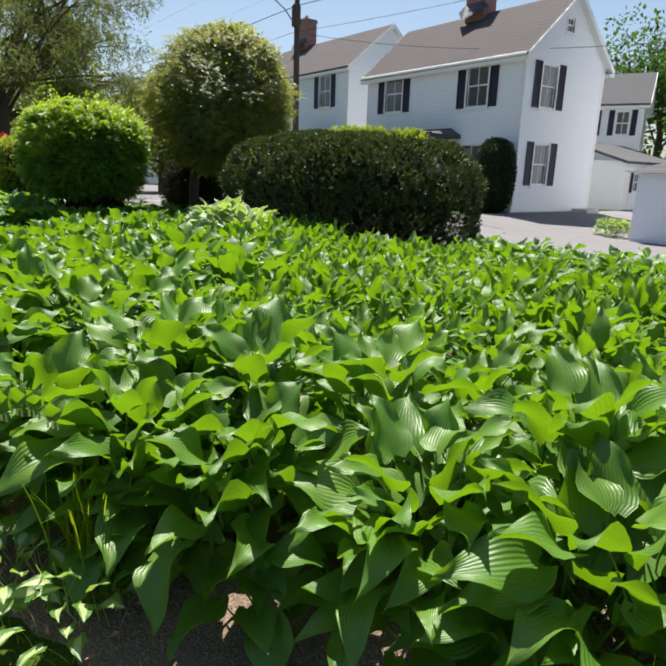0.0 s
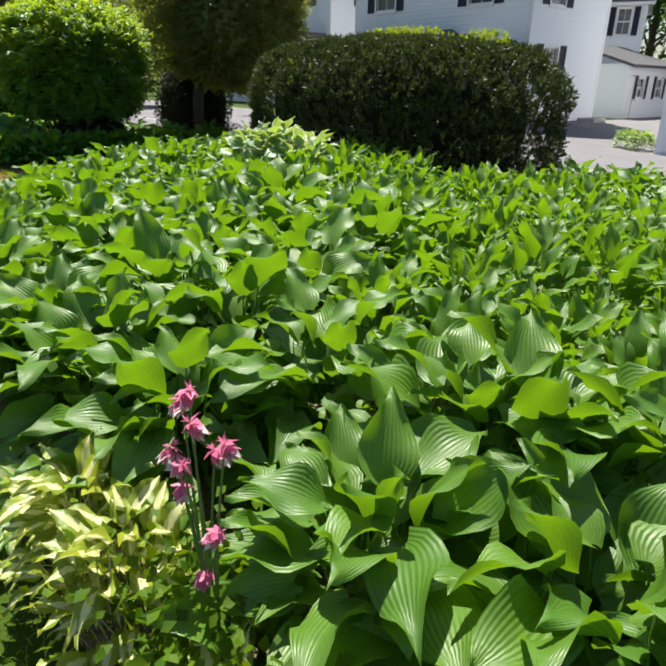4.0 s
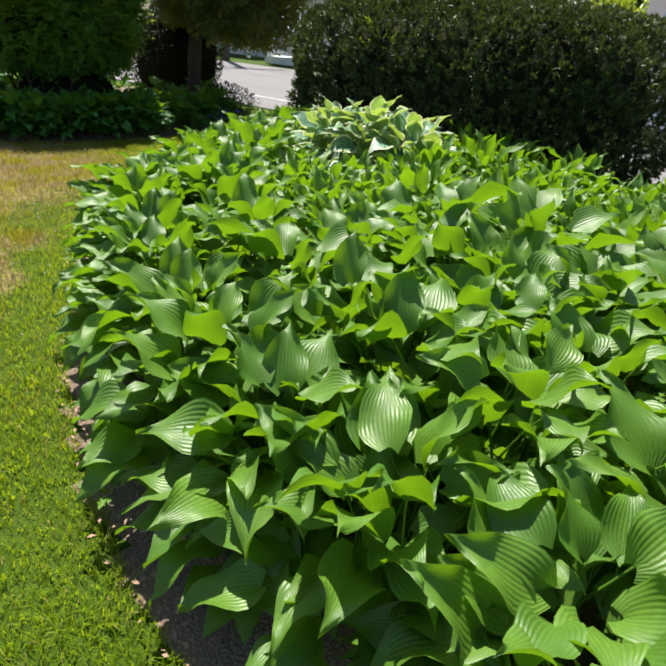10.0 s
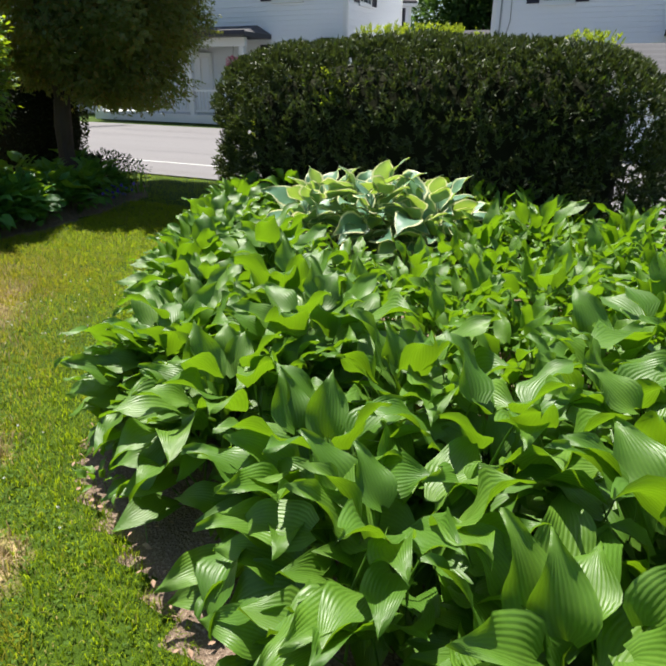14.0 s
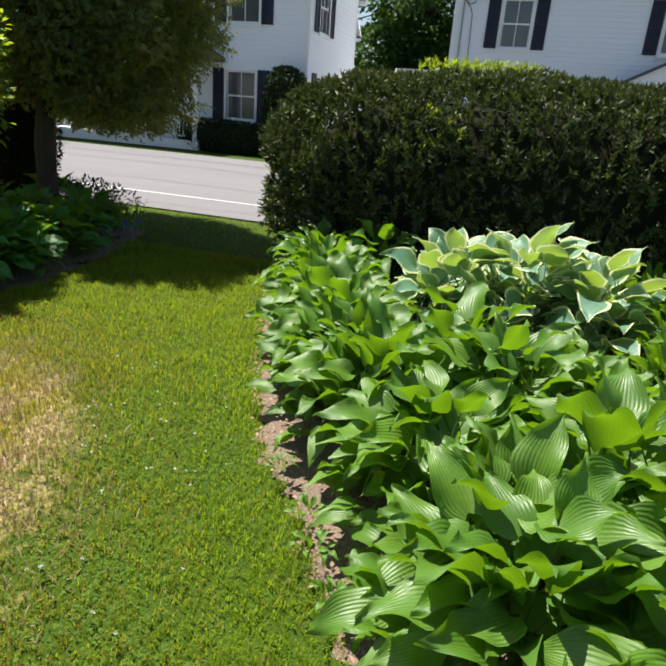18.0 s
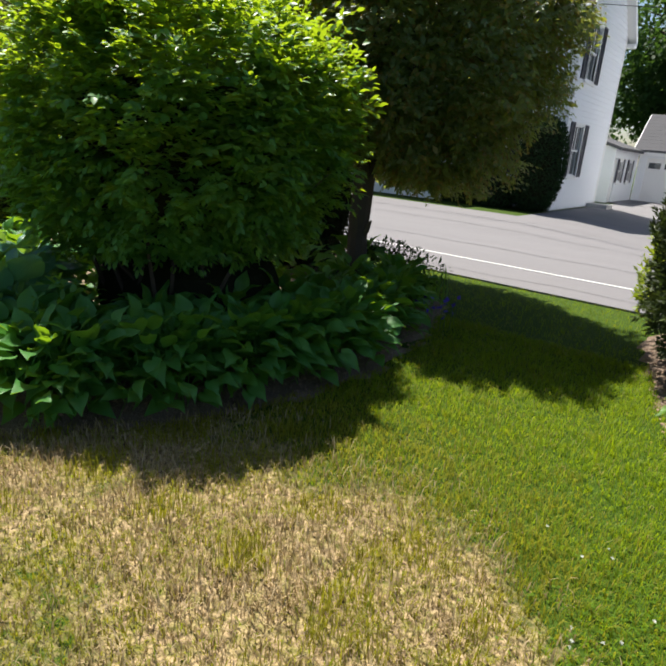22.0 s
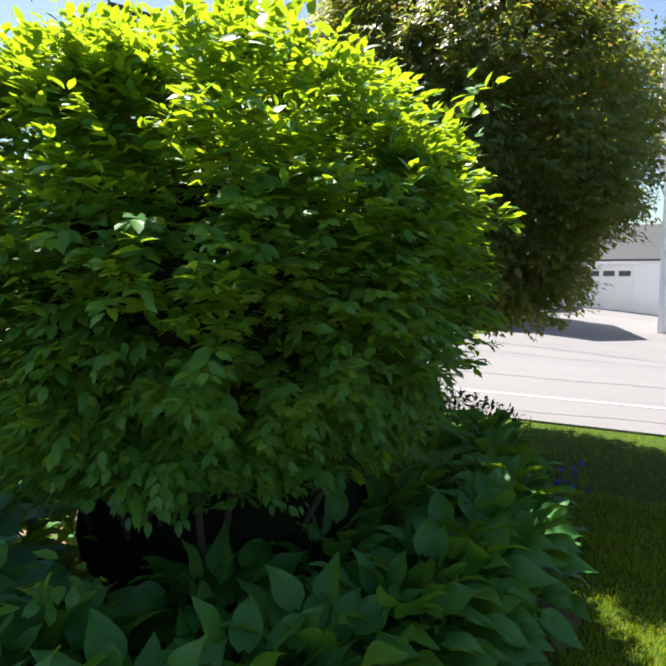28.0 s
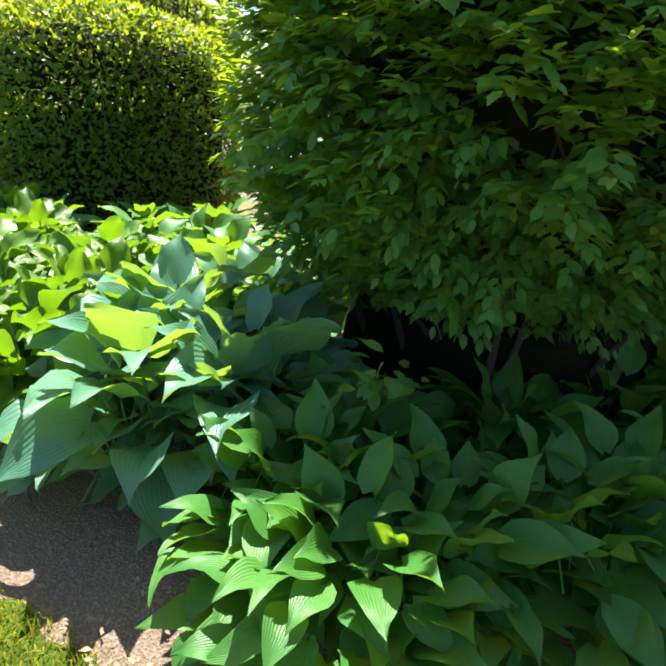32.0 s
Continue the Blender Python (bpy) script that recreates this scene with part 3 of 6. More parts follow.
def window(house, fr, u0, u1, w0, w1, shutters=True, grid=True, shade=0.5, shutter_w=0.4):
    """A double-hung window in an opening u0..u1, w0..w1 of a wall."""
    c = 0.075
    bm = bmesh.new()
    slab(bm, fr, u0 - c, u0, -0.12, 0.045, w0 - c, w1 + c)
    slab(bm, fr, u1, u1 + c, -0.12, 0.045, w0 - c, w1 + c)
    slab(bm, fr, u0, u1, -0.12, 0.045, w1, w1 + c)
    slab(bm, fr, u0, u1, -0.12, 0.045, w0 - c, w0)
    win = part("window", bm, TRIM, house, "white double-hung window with dark shutters" if shutters else "white framed window")
    bm = bmesh.new()
    slab(bm, fr, u0 - c - 0.03, u1 + c + 0.03, 0.0, 0.085, w0 - c - 0.045, w0 - c - 0.003)
    part("sill", bm, TRIM, win)
    mid = (w0 + w1) / 2
    for a, b, v in ((mid - 0.02, w1, -0.03), (w0, mid + 0.02, -0.06)):
        bm = bmesh.new()
        s = 0.045
        slab(bm, fr, u0, u0 + s, v - 0.02, v + 0.02, a, b)
        slab(bm, fr, u1 - s, u1, v - 0.02, v + 0.02, a, b)
        slab(bm, fr, u0 + s, u1 - s, v - 0.02, v + 0.02, b - s, b)
        slab(bm, fr, u0 + s, u1 - s, v - 0.02, v + 0.02, a, a + s)
        if grid:
            m = (u0 + u1) / 2
            slab(bm, fr, m - 0.012, m + 0.012, v - 0.012, v + 0.014, a + s, b - s)
        part("sash", bm, TRIM, win)
        bm = bmesh.new()
        slab(bm, fr, u0 + s, u1 - s, v - 0.008, v - 0.002, a + s, b - s)
        part("pane", bm, GLASS, win, "dark reflecting glass pane")
    if shade:
        bm = bmesh.new()
        slab(bm, fr, u0, u1, -0.115, -0.1, w1 - shade * (w1 - w0), w1)
        part("blind", bm, CURTAIN, win, "pale window blind")
    if shutters:
        for a, b in ((u0 - c - 0.02 - shutter_w, u0 - c - 0.02), (u1 + c + 0.02, u1 + c + 0.02 + shutter_w)):
            bm = bmesh.new()
            s = 0.05
            lo, hi = w0 - 0.04, w1 + 0.06
            slab(bm, fr, a, a + s, 0.024, 0.06, lo, hi)
            slab(bm, fr, b - s, b, 0.024, 0.06, lo, hi)
            for w in (lo, (lo + hi) / 2 - s / 2, hi - s):
                slab(bm, fr, a + s, b - s, 0.024, 0.058, w, w + s)
            k = lo + s
            while k < hi - s - 0.02:
                p = [bm.verts.new(fr(*q)) for q in ((a + s, 0.03, k + 0.05), (b - s, 0.03, k + 0.05), (b - s, 0.05, k), (a + s, 0.05, k))]
                bm.faces.new(p)
                k += 0.05
            slab(bm, fr, a + s, b - s, 0.024, 0.036, lo + 0.01, hi - 0.01)
            part("shutter", bm, SHUTTER, win, "dark louvred shutter")
    return win


def roof_slopes(house, x0, x1, y0, y1, eave, ridge, over, material, label):
    """A gable roof with its ridge along x, of two thick slopes with shingle courses."""
    ym = (y0 + y1) / 2
    for sgn, ye in ((-1, y0), (1, y1)):
        bm = bmesh.new()
        run = abs(ym - ye)
        pitch = (ridge - eave) / run
        ylow, zlow = ye + sgn * over, eave - pitch * over
        n = max(6, int(run / 0.17))
        for i in range(n):
            t0, t1 = i / n, (i + 1) / n
            ya, yb = ylow + (ym - ylow) * t0, ylow + (ym - ylow) * t1
            za, zb = zlow + (ridge - zlow) * t0, zlow + (ridge - zlow) * t1
            p = [bm.verts.new(q) for q in ((x0 - over, ya, za + 0.104), (x1 + over, ya, za + 0.104), (x1 + over, yb, zb + 0.10), (x0 - over, yb, zb + 0.10), (x0 - over, ya, za + 0.10), (x1 + over, ya, za + 0.10))]
            bm.faces.new(p[:4])
            bm.faces.new((p[4], p[5], p[1], p[0]))
        p = [bm.verts.new(q) for q in ((x0 - over, ylow, zlow), (x1 + over, ylow, zlow), (x1 + over, ym, ridge), (x0 - over, ym, ridge), (x0 - over, ylow, zlow + 0.1), (x1 + over, ylow, zlow + 0.1), (x1 + over, ym, ridge + 0.1), (x0 - over, ym, ridge + 0.1))]
        for f in ((3, 2, 1, 0), (0, 1, 5, 4), (1, 2, 6, 5), (3, 0, 4, 7)):
            bm.faces.new([p[i] for i in f])
        bmesh.ops.remove_doubles(bm, verts=bm.verts[:], dist=1e-4)
        part("roof", bm, material, house, label)
        bm = bmesh.new()
        p = [bm.verts.new(q) for q in ((x0 - over + 0.01, ylow, zlow - 0.03), (x1 + over - 0.01, ylow, zlow - 0.03), (x1 + over - 0.01, ym, ridge - 0.03), (x0 - over + 0.01, ym, ridge - 0.03), (x0 - over + 0.01, ylow, zlow - 0.004), (x1 + over - 0.01, ylow, zlow - 0.004), (x1 + over - 0.01, ym, ridge - 0.004), (x0 - over + 0.01, ym, ridge - 0.004))]
        for f in ((3, 2, 1, 0), (4, 5, 6, 7), (0, 1, 5, 4), (1, 2, 6, 5), (2, 3, 7, 6), (3, 0, 4, 7)):
            bm.faces.new([p[i] for i in f])
        part("soffit", bm, TRIM, house, "white boarded soffit")
        for x in (x0 - over - 0.03, x1 + over):
            bm = bmesh.new()
            q = [bm.verts.new(v) for v in ((x, ylow, zlow - 0.12), (x + 0.03, ylow, zlow - 0.12), (x + 0.03, ym, ridge - 0.12), (x, ym, ridge - 0.12), (x, ylow, zlow + 0.09), (x + 0.03, ylow, zlow + 0.09), (x + 0.03, ym, ridge + 0.09), (x, ym, ridge + 0.09))]
            for f in ((3, 2, 1, 0), (4, 5, 6, 7), (0, 1, 5, 4), (1, 2, 6, 5), (2, 3, 7, 6), (3, 0, 4, 7)):
                bm.faces.new([q[i] for i in f])
            part("rake_board", bm, TRIM, house)
        bm = bmesh.new()
        a, b = sorted((ylow - sgn * 0.001, ylow - sgn * (over - 0.03)))
        box(bm, x0 - over, x1 + over, a, b, zlow - 0.14, zlow - 0.02)
        part("eave_board", bm, TRIM, house)


def gable_house(name, label, x0, x1, y0, y1, base, eave, ridge, roof_mat, front, right, left=(), over=0.28):
    """White clapboard house, ridge along x; windows as (u0, u1, w0, w1, shutters, grid) for the front and the right gable."""
    house = thing(name, ((x0 + x1) / 2, (y0 + y1) / 2, base), label, "house")
    ym = (y0 + y1) / 2

    def gable_top(w):
        if w < eave:
            return 0.0, y1 - y0
        k = (w - eave) / (ridge - eave) * (y1 - y0) / 2
        return k, y1 - y0 - k

    fronts = wall_frame((x0, y0, 0), (1, 0, 0))
    rights = wall_frame((x1, y0, 0), (0, 1, 0))
    backs = wall_frame((x1, y1, 0), (-1, 0, 0))
    lefts = wall_frame((x0, y1, 0), (0, -1, 0))
    for fr, length, top, wins, hi in ((fronts, x1 - x0, None, front, eave), (rights, y1 - y0, gable_top, right, ridge - 0.03), (backs, x1 - x0, None, (), eave), (lefts, y1 - y0, gable_top, left, ridge - 0.03)):
        part("wall", clapboards(fr, length, base + 0.04, hi, [w[:4] for w in wins], top), PAINT, house, "white clapboard wall")
        for w in wins:
            window(house, fr, *w)
        bm = bmesh.new()
        slab(bm, fr, 0.0, length, -0.16, -0.012, base - 0.6, base + 0.04)
        part("foundation", bm, CONCRETE, house, "grey concrete foundation")
    for cx, cy in ((x0, y0), (x1, y0), (x0, y1), (x1, y1)):
        sx, sy = (1 if cx == x1 else -1), (1 if cy == y1 else -1)
        a, b = sorted((cx - sx * 0.1, cx + sx * 0.03))
        c, d = sorted((cy - sy * 0.1, cy + sy * 0.03))
        boxed("corner_board", (a, b, c, d, base + 0.02, eave), TRIM, house)
    boxed("inner_floor", (x0 + 0.2, x1 - 0.2, y0 + 0.2, y1 - 0.2, base + 0.1, base + 0.16), DARKROOM, house)
    boxed("upper_floor", (x0 + 0.2, x1 - 0.2, y0 + 0.2, y1 - 0.2, 3.1, 3.2), DARKROOM, house)
    boxed("attic_floor", (x0 + 0.2, x1 - 0.2, y0 + 0.2, y1 - 0.2, eave - 0.1, eave - 0.02), DARKROOM, house)
    roof_slopes(house, x0, x1, y0, y1, eave, ridge, over, roof_mat, "shingled roof slope")
    return house


def chimney(house, x0, x1, y0, y1, z0, z1):
    bm = bmesh.new()
    box(bm, x0, x1, y0, y1, z0, z1 - 0.22)
    box(bm, x0 - 0.05, x1 + 0.05, y0 - 0.05, y1 + 0.05, z1 - 0.22, z1 - 0.08)
    box(bm, x0 - 0.02, x1 + 0.02, y0 - 0.02, y1 + 0.02, z1 - 0.08, z1)
    ch = part("chimney", bm, BRICK, house, "red brick chimney")
    bm = bmesh.new()
    tube(bm, [((x0 + x1) / 2, (y0 + y1) / 2, z1 - 0.02), ((x0 + x1) / 2, (y0 + y1) / 2, z1 + 0.25)], 0.13, 10)
    part("flue", bm, CONCRETE, ch)
    bm = bmesh.new()
    zt = z0 + 1.05
    v = [bm.verts.new(p) for p in ((x0 - 0.35, y0 - 0.05, zt), (x1 + 0.35, y0 - 0.05, zt), ((x0 + x1) / 2, y0 - 0.75, zt - 0.55), (x0, y0 - 0.02, zt + 0.25), (x1, y0 - 0.02, zt + 0.25))]
    for f in ((0, 2, 1), (0, 1, 4, 3), (0, 3, 2), (3, 4, 2), (4, 1, 2)):
        bm.faces.new([v[i] for i in f])
    part("flashing", bm, DARKTRIM, ch, "dark metal flashing at the chimney's foot")


# middle house: front towards the road, gable towards the driveway
H1 = gable_house("house", "white two-storey clapboard house with dark shutters and brown roof", -16.25, -7.34, 20.3, 25.4, 0.0, 5.78, 8.0, ROOF,
                 [(1.28, 2.40, 4.05, 5.62), (6.22, 7.27, 3.98, 5.55), (6.15, 7.20, 1.02, 2.55)],
                 [(1.05, 1.95, 3.92, 5.45), (1.05, 1.95, 1.08, 2.60), (2.22, 2.66, 6.7, 7.2, False, True, 0)])
chimney(H1, -12.5, -11.5, 22.5, 23.3, 7.2, 9.6)
# porch along the front of the middle house
PX0, PX1, PY0 = -17.4, -10.35, 18.85
boxed("porch_deck", (PX0, PX1, PY0, 20.27, 0.02, 0.30), TRIM, H1, "white painted porch deck")
bm = bmesh.new()
v = [bm.verts.new(p) for p in ((PX0 - 0.2, PY0 - 0.25, 2.78), (PX1 + 0.2, PY0 - 0.25, 2.78), (PX1 + 0.2, 20.27, 2.78), (PX0 - 0.2, 20.27, 2.78), (PX0 - 0.2, PY0 - 0.25, 2.92), (PX1 + 0.2, PY0 - 0.25, 2.92), (PX1 - 0.35, 20.27, 3.22), (PX0 - 0.2, 20.27, 3.22), (PX1 + 0.2, 20.27, 2.92))]
for f in ((3, 2, 1, 0), (0, 1, 5, 4), (4, 5, 6, 7), (1, 2, 8, 5), (5, 8, 6)):
    bm.faces.new([v[i] for i in f])
pr = part("porch_roof", bm, ROOF_GREY, H1, "shallow porch roof with a dark edge")
boxed("fascia", (PX0 - 0.22, PX1 + 0.22, PY0 - 0.29, PY0 - 0.253, 2.84, 2.96), DARKTRIM, pr)
boxed("beam", (PX0, PX1, PY0 + 0.05, PY0 + 0.2, 2.5, 2.775), TRIM, pr)
for x in (-17.2, -15.1, -12.7, -10.5):
    boxed("porch_post", (x - 0.09, x + 0.09, PY0 + 0.05, PY0 + 0.23, 0.3, 2.5), TRIM, H1, "square white porch post", 0.012)
for a, b in ((-17.1, -15.2), (-15.0, -12.8), (-12.6, -10.6)):
    rl = boxed("railing", (a, b, PY0 + 0.1, PY0 + 0.16, 1.08, 1.15), TRIM, H1, "white porch railing")
    boxed("bottom_rail", (a, b, PY0 + 0.11, PY0 + 0.15, 0.40, 0.45), TRIM, rl)
    for x in np.arange(a + 0.1, b, 0.14):
        boxed("baluster", (x - 0.018, x + 0.018, PY0 + 0.115, PY0 + 0.145, 0.45, 1.08), TRIM, rl)
bm = bmesh.new()
box(bm, -13.6, -12.65, 20.14, 20.274, 0.32, 2.38)
dr = part("door", bm, TRIM, H1, "white panelled front door")
for z0, z1 in ((0.5, 1.2), (1.35, 2.2)):
    for a in (-13.45, -13.05):
        boxed("panel", (a, a + 0.3, 20.124, 20.139, z0, z1), PAINT, dr)
# gutter and downpipe
bm = bmesh.new()
tube(bm, [(-16.4, 19.98, 5.62), (-7.1, 19.98, 5.6)], 0.06, 8)
tube(bm, [(-7.28, 20.0, 5.6), (-7.25, 20.24, 5.3), (-7.25, 20.24, 0.3)], 0.035, 8)
part("gutter", bm, TRIM, H1, "white gutter and downpipe")
bm = bmesh.new()
box(bm, -7.3, -6.6, 24.3, 25.2, -0.3, 0.14)
part("doorstep", bm, CONCRETE, H1, "low concrete step")

# rear wings of the middle house
W1 = gable_house("house", "white two-storey house with grey roof behind the driveway", -17.5, -9.85, 34.0, 39.0, 0.0, 5.4, 7.1, ROOF_GREY,
                 [(4.55, 5.2, 3.75, 4.95, True, True, 0.4, 0.3), (6.35, 7.0, 3.75, 4.95, True, True, 0.4, 0.28)], [])
W1.matrix_world = Matrix.Translation((-10.0, 34.0, 0)) @ Matrix.Rotation(radians(26), 4, "Z") @ Matrix.Translation((9.85, -34.0, 0)) @ W1.matrix_world
E1 = thing("entry_wing", (-8.8, 30.8, 0), "low white lean-to wing with a door and two dark windows", "house wing")
fr = wall_frame((-10.4, 28.6, 0), (1, 0, 0))
part("wall", clapboards(fr, 2.75, -0.3, 2.25, []), PAINT, E1)
fr = wall_frame((-7.65, 28.6, 0), (0, 1, 0))
part("wall", clapboards(fr, 4.5, -0.3, 2.2, [(0.95, 1.55, 0.85, 1.72), (2.75, 3.35, 0.85, 1.72), (0.1, 0.7, -0.3, 1.75)]), PAINT, E1)
for u in (0.95, 2.75):
    window(E1, fr, u, u + 0.6, 0.85, 1.72, True, True, 0, 0.2)
bm = bmesh.new()
slab(bm, fr, 0.1, 0.7, -0.1, -0.03, -0.3, 1.75)
part("door", bm, TRIM, E1, "white door")
bm = bmesh.new()
v = [bm.verts.new(p) for p in ((-10.5, 28.4, 3.15), (-7.4, 28.4, 2.22), (-7.4, 33.3, 2.22), (-10.5, 33.3, 3.15), (-10.5, 28.4, 3.03), (-7.4, 28.4, 2.10), (-7.4, 33.3, 2.10), (-10.5, 33.3, 3.03))]
for f in ((0, 1, 2, 3), (7, 6, 5, 4), (4, 5, 1, 0), (5, 6, 2, 1), (6, 7, 3, 2), (7, 4, 0, 3)):
    bm.faces.new([v[i] for i in f])
part("roof", bm, ROOF_GREY, E1, "grey shingled lean-to roof")
boxed("back_wall", (-10.4, -7.8, 32.95, 33.1, -0.3, 2.25), PAINT, E1)
G1 = thing("garage", (-4.0, 31.0, -0.1), "white garage with a panelled door and small top windows", "garage")
fr = wall_frame((-5.74, 29.2, 0), (1, 0, 0))
part("wall", clapboards(fr, 4.6, -0.3, 2.35, [(0.35, 3.1, -0.3, 1.95)]), PAINT, G1)
gd = boxed("garage_door", (-5.39, -2.64, 29.24, 29.3, -0.3, 1.95), TRIM, G1, "white panelled garage door")
for i in range(4):
    for j in range(3):
        boxed("panel", (-5.31 + 0.67 * i, -4.75 + 0.67 * i, 29.225, 29.239, -0.2 + 0.52 * j, 0.22 + 0.52 * j), TRIM, gd)
    boxed("pane", (-5.28 + 0.67 * i, -4.78 + 0.67 * i, 29.222, 29.239, 1.5, 1.75), GLASS, gd, "small dark garage-door window")
roof_slopes(G1, -5.74, -1.1, 29.2, 33.2, 2.38, 3.9, 0.25, ROOF_GREY, "grey shingled garage roof")
for x in (-5.7, -1.25):
    boxed("side_wall", (x, x + 0.12, 29.36, 33.2, -0.3, 2.35), PAINT, G1)
G1.location += Vector((-1.86, 3.94, 0))

# right house
H2 = gable_house("house", "white two-storey clapboard house with dark-framed windows", -3.33, 9.5, 23.5, 30.0, -0.36, 6.1, 8.9, ROOF,
                 [(1.57, 2.50, 3.93, 5.36, True, True, 0), (6.45, 7.40, 3.93, 5.36, True, True, 0), (10.6, 11.5, 3.93, 5.36, True, True, 0), (1.5, 2.5, 0.8, 2.3)], [])
bm = bmesh.new()
tube(bm, [(-3.05, 23.42, 6.0), (-3.05, 23.42, 0.2)], 0.03, 8)
part("conduit", bm, METAL, H2, "grey conduit down the wall")
bm = bmesh.new()
tube(bm, [(-3.05, 23.4, 5.35), (-2.9, 23.3, 5.15), (-2.7, 23.3, 5.2), (-2.55, 23.35, 5.5), (-2.6, 23.4, 5.9)], 0.018, 6)
tube(bm, [(-2.95, 23.42, 5.3), (-2.75, 23.42, 4.9), (-2.72, 23.42, 3.4), (-2.95, 23.42, 2.4)], 0.012, 6)
part("service_cable", bm, CABLE, H2, "looped dark service cable")
# gabled hood over its door
bm = bmesh.new()
for s in (-1, 1):
    q = [(3.5, 22.2, 3.75), (3.5 + s * 1.5, 22.2, 2.95), (3.5 + s * 1.5, 23.47, 2.95), (3.5, 23.47, 3.75)]
    v = [bm.verts.new(p) for p in q] + [bm.verts.new((p[0], p[1], p[2] - 0.1)) for p in q]
    for f in ((0, 1, 2, 3), (7, 6, 5, 4), (4, 5, 1, 0), (5, 6, 2, 1), (6, 7, 3, 2)):
        bm.faces.new([v[i] for i in f])
hood = part("door_hood", bm, ROOF_GREY, H2, "small gabled hood over the front door")
bm = bmesh.new()
v = [bm.verts.new(p) for p in ((2.15, 22.28, 2.95), (4.85, 22.28, 2.95), (3.5, 22.28, 3.64), (2.15, 22.4, 2.95), (4.85, 22.4, 2.95), (3.5, 22.4, 3.64))]
for f in ((0, 1, 2), (5, 4, 3), (0, 3, 4, 1), (1, 4, 5, 2), (2, 5, 3, 0)):
    bm.faces.new([v[i] for i in f])
part("pediment", bm, TRIM, hood)
for x in (2.3, 4.6):
    boxed("hood_post", (x, x + 0.12, 22.3, 22.42, -0.36, 2.95), TRIM, hood)
# low hip-roofed outbuilding by the road
S1 = thing("outbuilding", (1.2, 19.2, -0.36), "low white outbuilding with a grey hipped shingle roof", "outbuilding")
fr = wall_frame((-1.3, 17.55, 0), (1, 0, 0))
part("wall", clapboards(fr, 5.2, -0.62, 1.42, [], None, 0.2), PAINT, S1)
fr = wall_frame((3.9, 17.55, 0), (0, 1, 0))
part("wall", clapboards(fr, 4.0, -0.62, 1.42, []), PAINT, S1)
fr = wall_frame((-1.3, 21.55, 0), (0, -1, 0))
part("wall", clapboards(fr, 4.0, -0.62, 1.42, []), PAINT, S1)
fr = wall_frame((3.9, 21.55, 0), (-1, 0, 0))
part("wall", clapboards(fr, 5.2, -0.62, 1.42, []), PAINT, S1)
bm = bmesh.new()
A = [(-1.5, 17.35), (4.1, 17.35), (4.1, 21.75), (-1.5, 21.75)]
R = [(0.4, 19.55), (2.2, 19.55)]
n = 14
rings = []
for i in range(n + 1):
    t = i / n
    z = 1.40 + 0.95 * t
    rings.append([bm.verts.new((a[0] + (r[0] - a[0]) * t, a[1] + (r[1] - a[1]) * t, z + (0.016 if i % 2 else 0))) for a, r in zip(A, (R[0], R[1], R[1], R[0]))])
for r0, r1 in zip(rings, rings[1:]):
    for k in range(4):
        bm.faces.new((r0[k], r0[(k + 1) % 4], r1[(k + 1) % 4], r1[k]))
bm.faces.new(rings[0][::-1])
part("roof", bm, ROOF_GREY, S1, "grey hipped shingle roof")
S1.location += Vector((-0.12, 0.58, 0.14))

# left neighbour
H0 = gable_house("house", "white neighbouring house with brown roof and brick chimney", -31.0, -20.1, 22.0, 27.6, 0.0, 6.95, 9.2, ROOF,
                 [(8.2, 9.25, 4.9, 6.6), (3.2, 4.2, 4.9, 6.6), (8.2, 9.2, 1.2, 2.8)], [(2.0, 3.0, 4.9, 6.5), (2.0, 3.0, 1.2, 2.8)])
chimney(H0, -29.1, -28.1, 24.4, 25.3, 8.4, 10.9)
boxed("porch_roof", (-24.0, -20.4, 20.4, 21.97, 3.35, 3.55), ROOF_GREY, H0, "flat porch roof")
for x in (-23.9, -20.6):
    boxed("porch_post", (x, x + 0.14, 20.5, 20.64, 0, 3.35), TRIM, H0)
gable_house("house", "pale grey house far behind the willow", -52.0, -40.0, 12.0, 19.0, 0.0, 3.4, 5.6, ROOF_GREY,
                 [(3.0, 4.0, 1.2, 2.5, False), (8.0, 9.0, 1.2, 2.5, False)], [(2.5, 3.6, 1.2, 2.5, False)])

# ---- pole, lamp, wires ----
POLE = Vector((-18.45, 17.6, 0))
PL = thing("utility_pole", POLE, "weathered wooden utility pole with crossarms, lamp and transformer", "utility pole")
bm = bmesh.new()
tube(bm, [POLE + Vector((0, 0, z)) for z in (0, 3, 6, 10.35)], [0.17, 0.155, 0.14, 0.115], 12)
part("pole", bm, POLEWOOD, PL)
for dx in (-0.16, 0.16):
    bm = bmesh.new()
    box(bm, -0.055, 0.055, -1.85, 1.75, -0.07, 0.07)
    bmesh.ops.bevel(bm, geom=bm.edges[:], offset=0.01, segments=2, affect="EDGES")
    bm.transform(pose(POLE.x + dx, 17.6, 10.0, 3.5, 0, -14))
    part("crossarm", bm, POLEWOOD, PL, "double wooden crossarm")
bm = bmesh.new()
for s in (-1, 1):
    tube(bm, [(POLE.x + 0.17, 17.55 + s * 0.75, 9.8), (POLE.x + 0.17, 17.55, 9.15)], 0.02, 6)
part("brace", bm, METAL, PL)
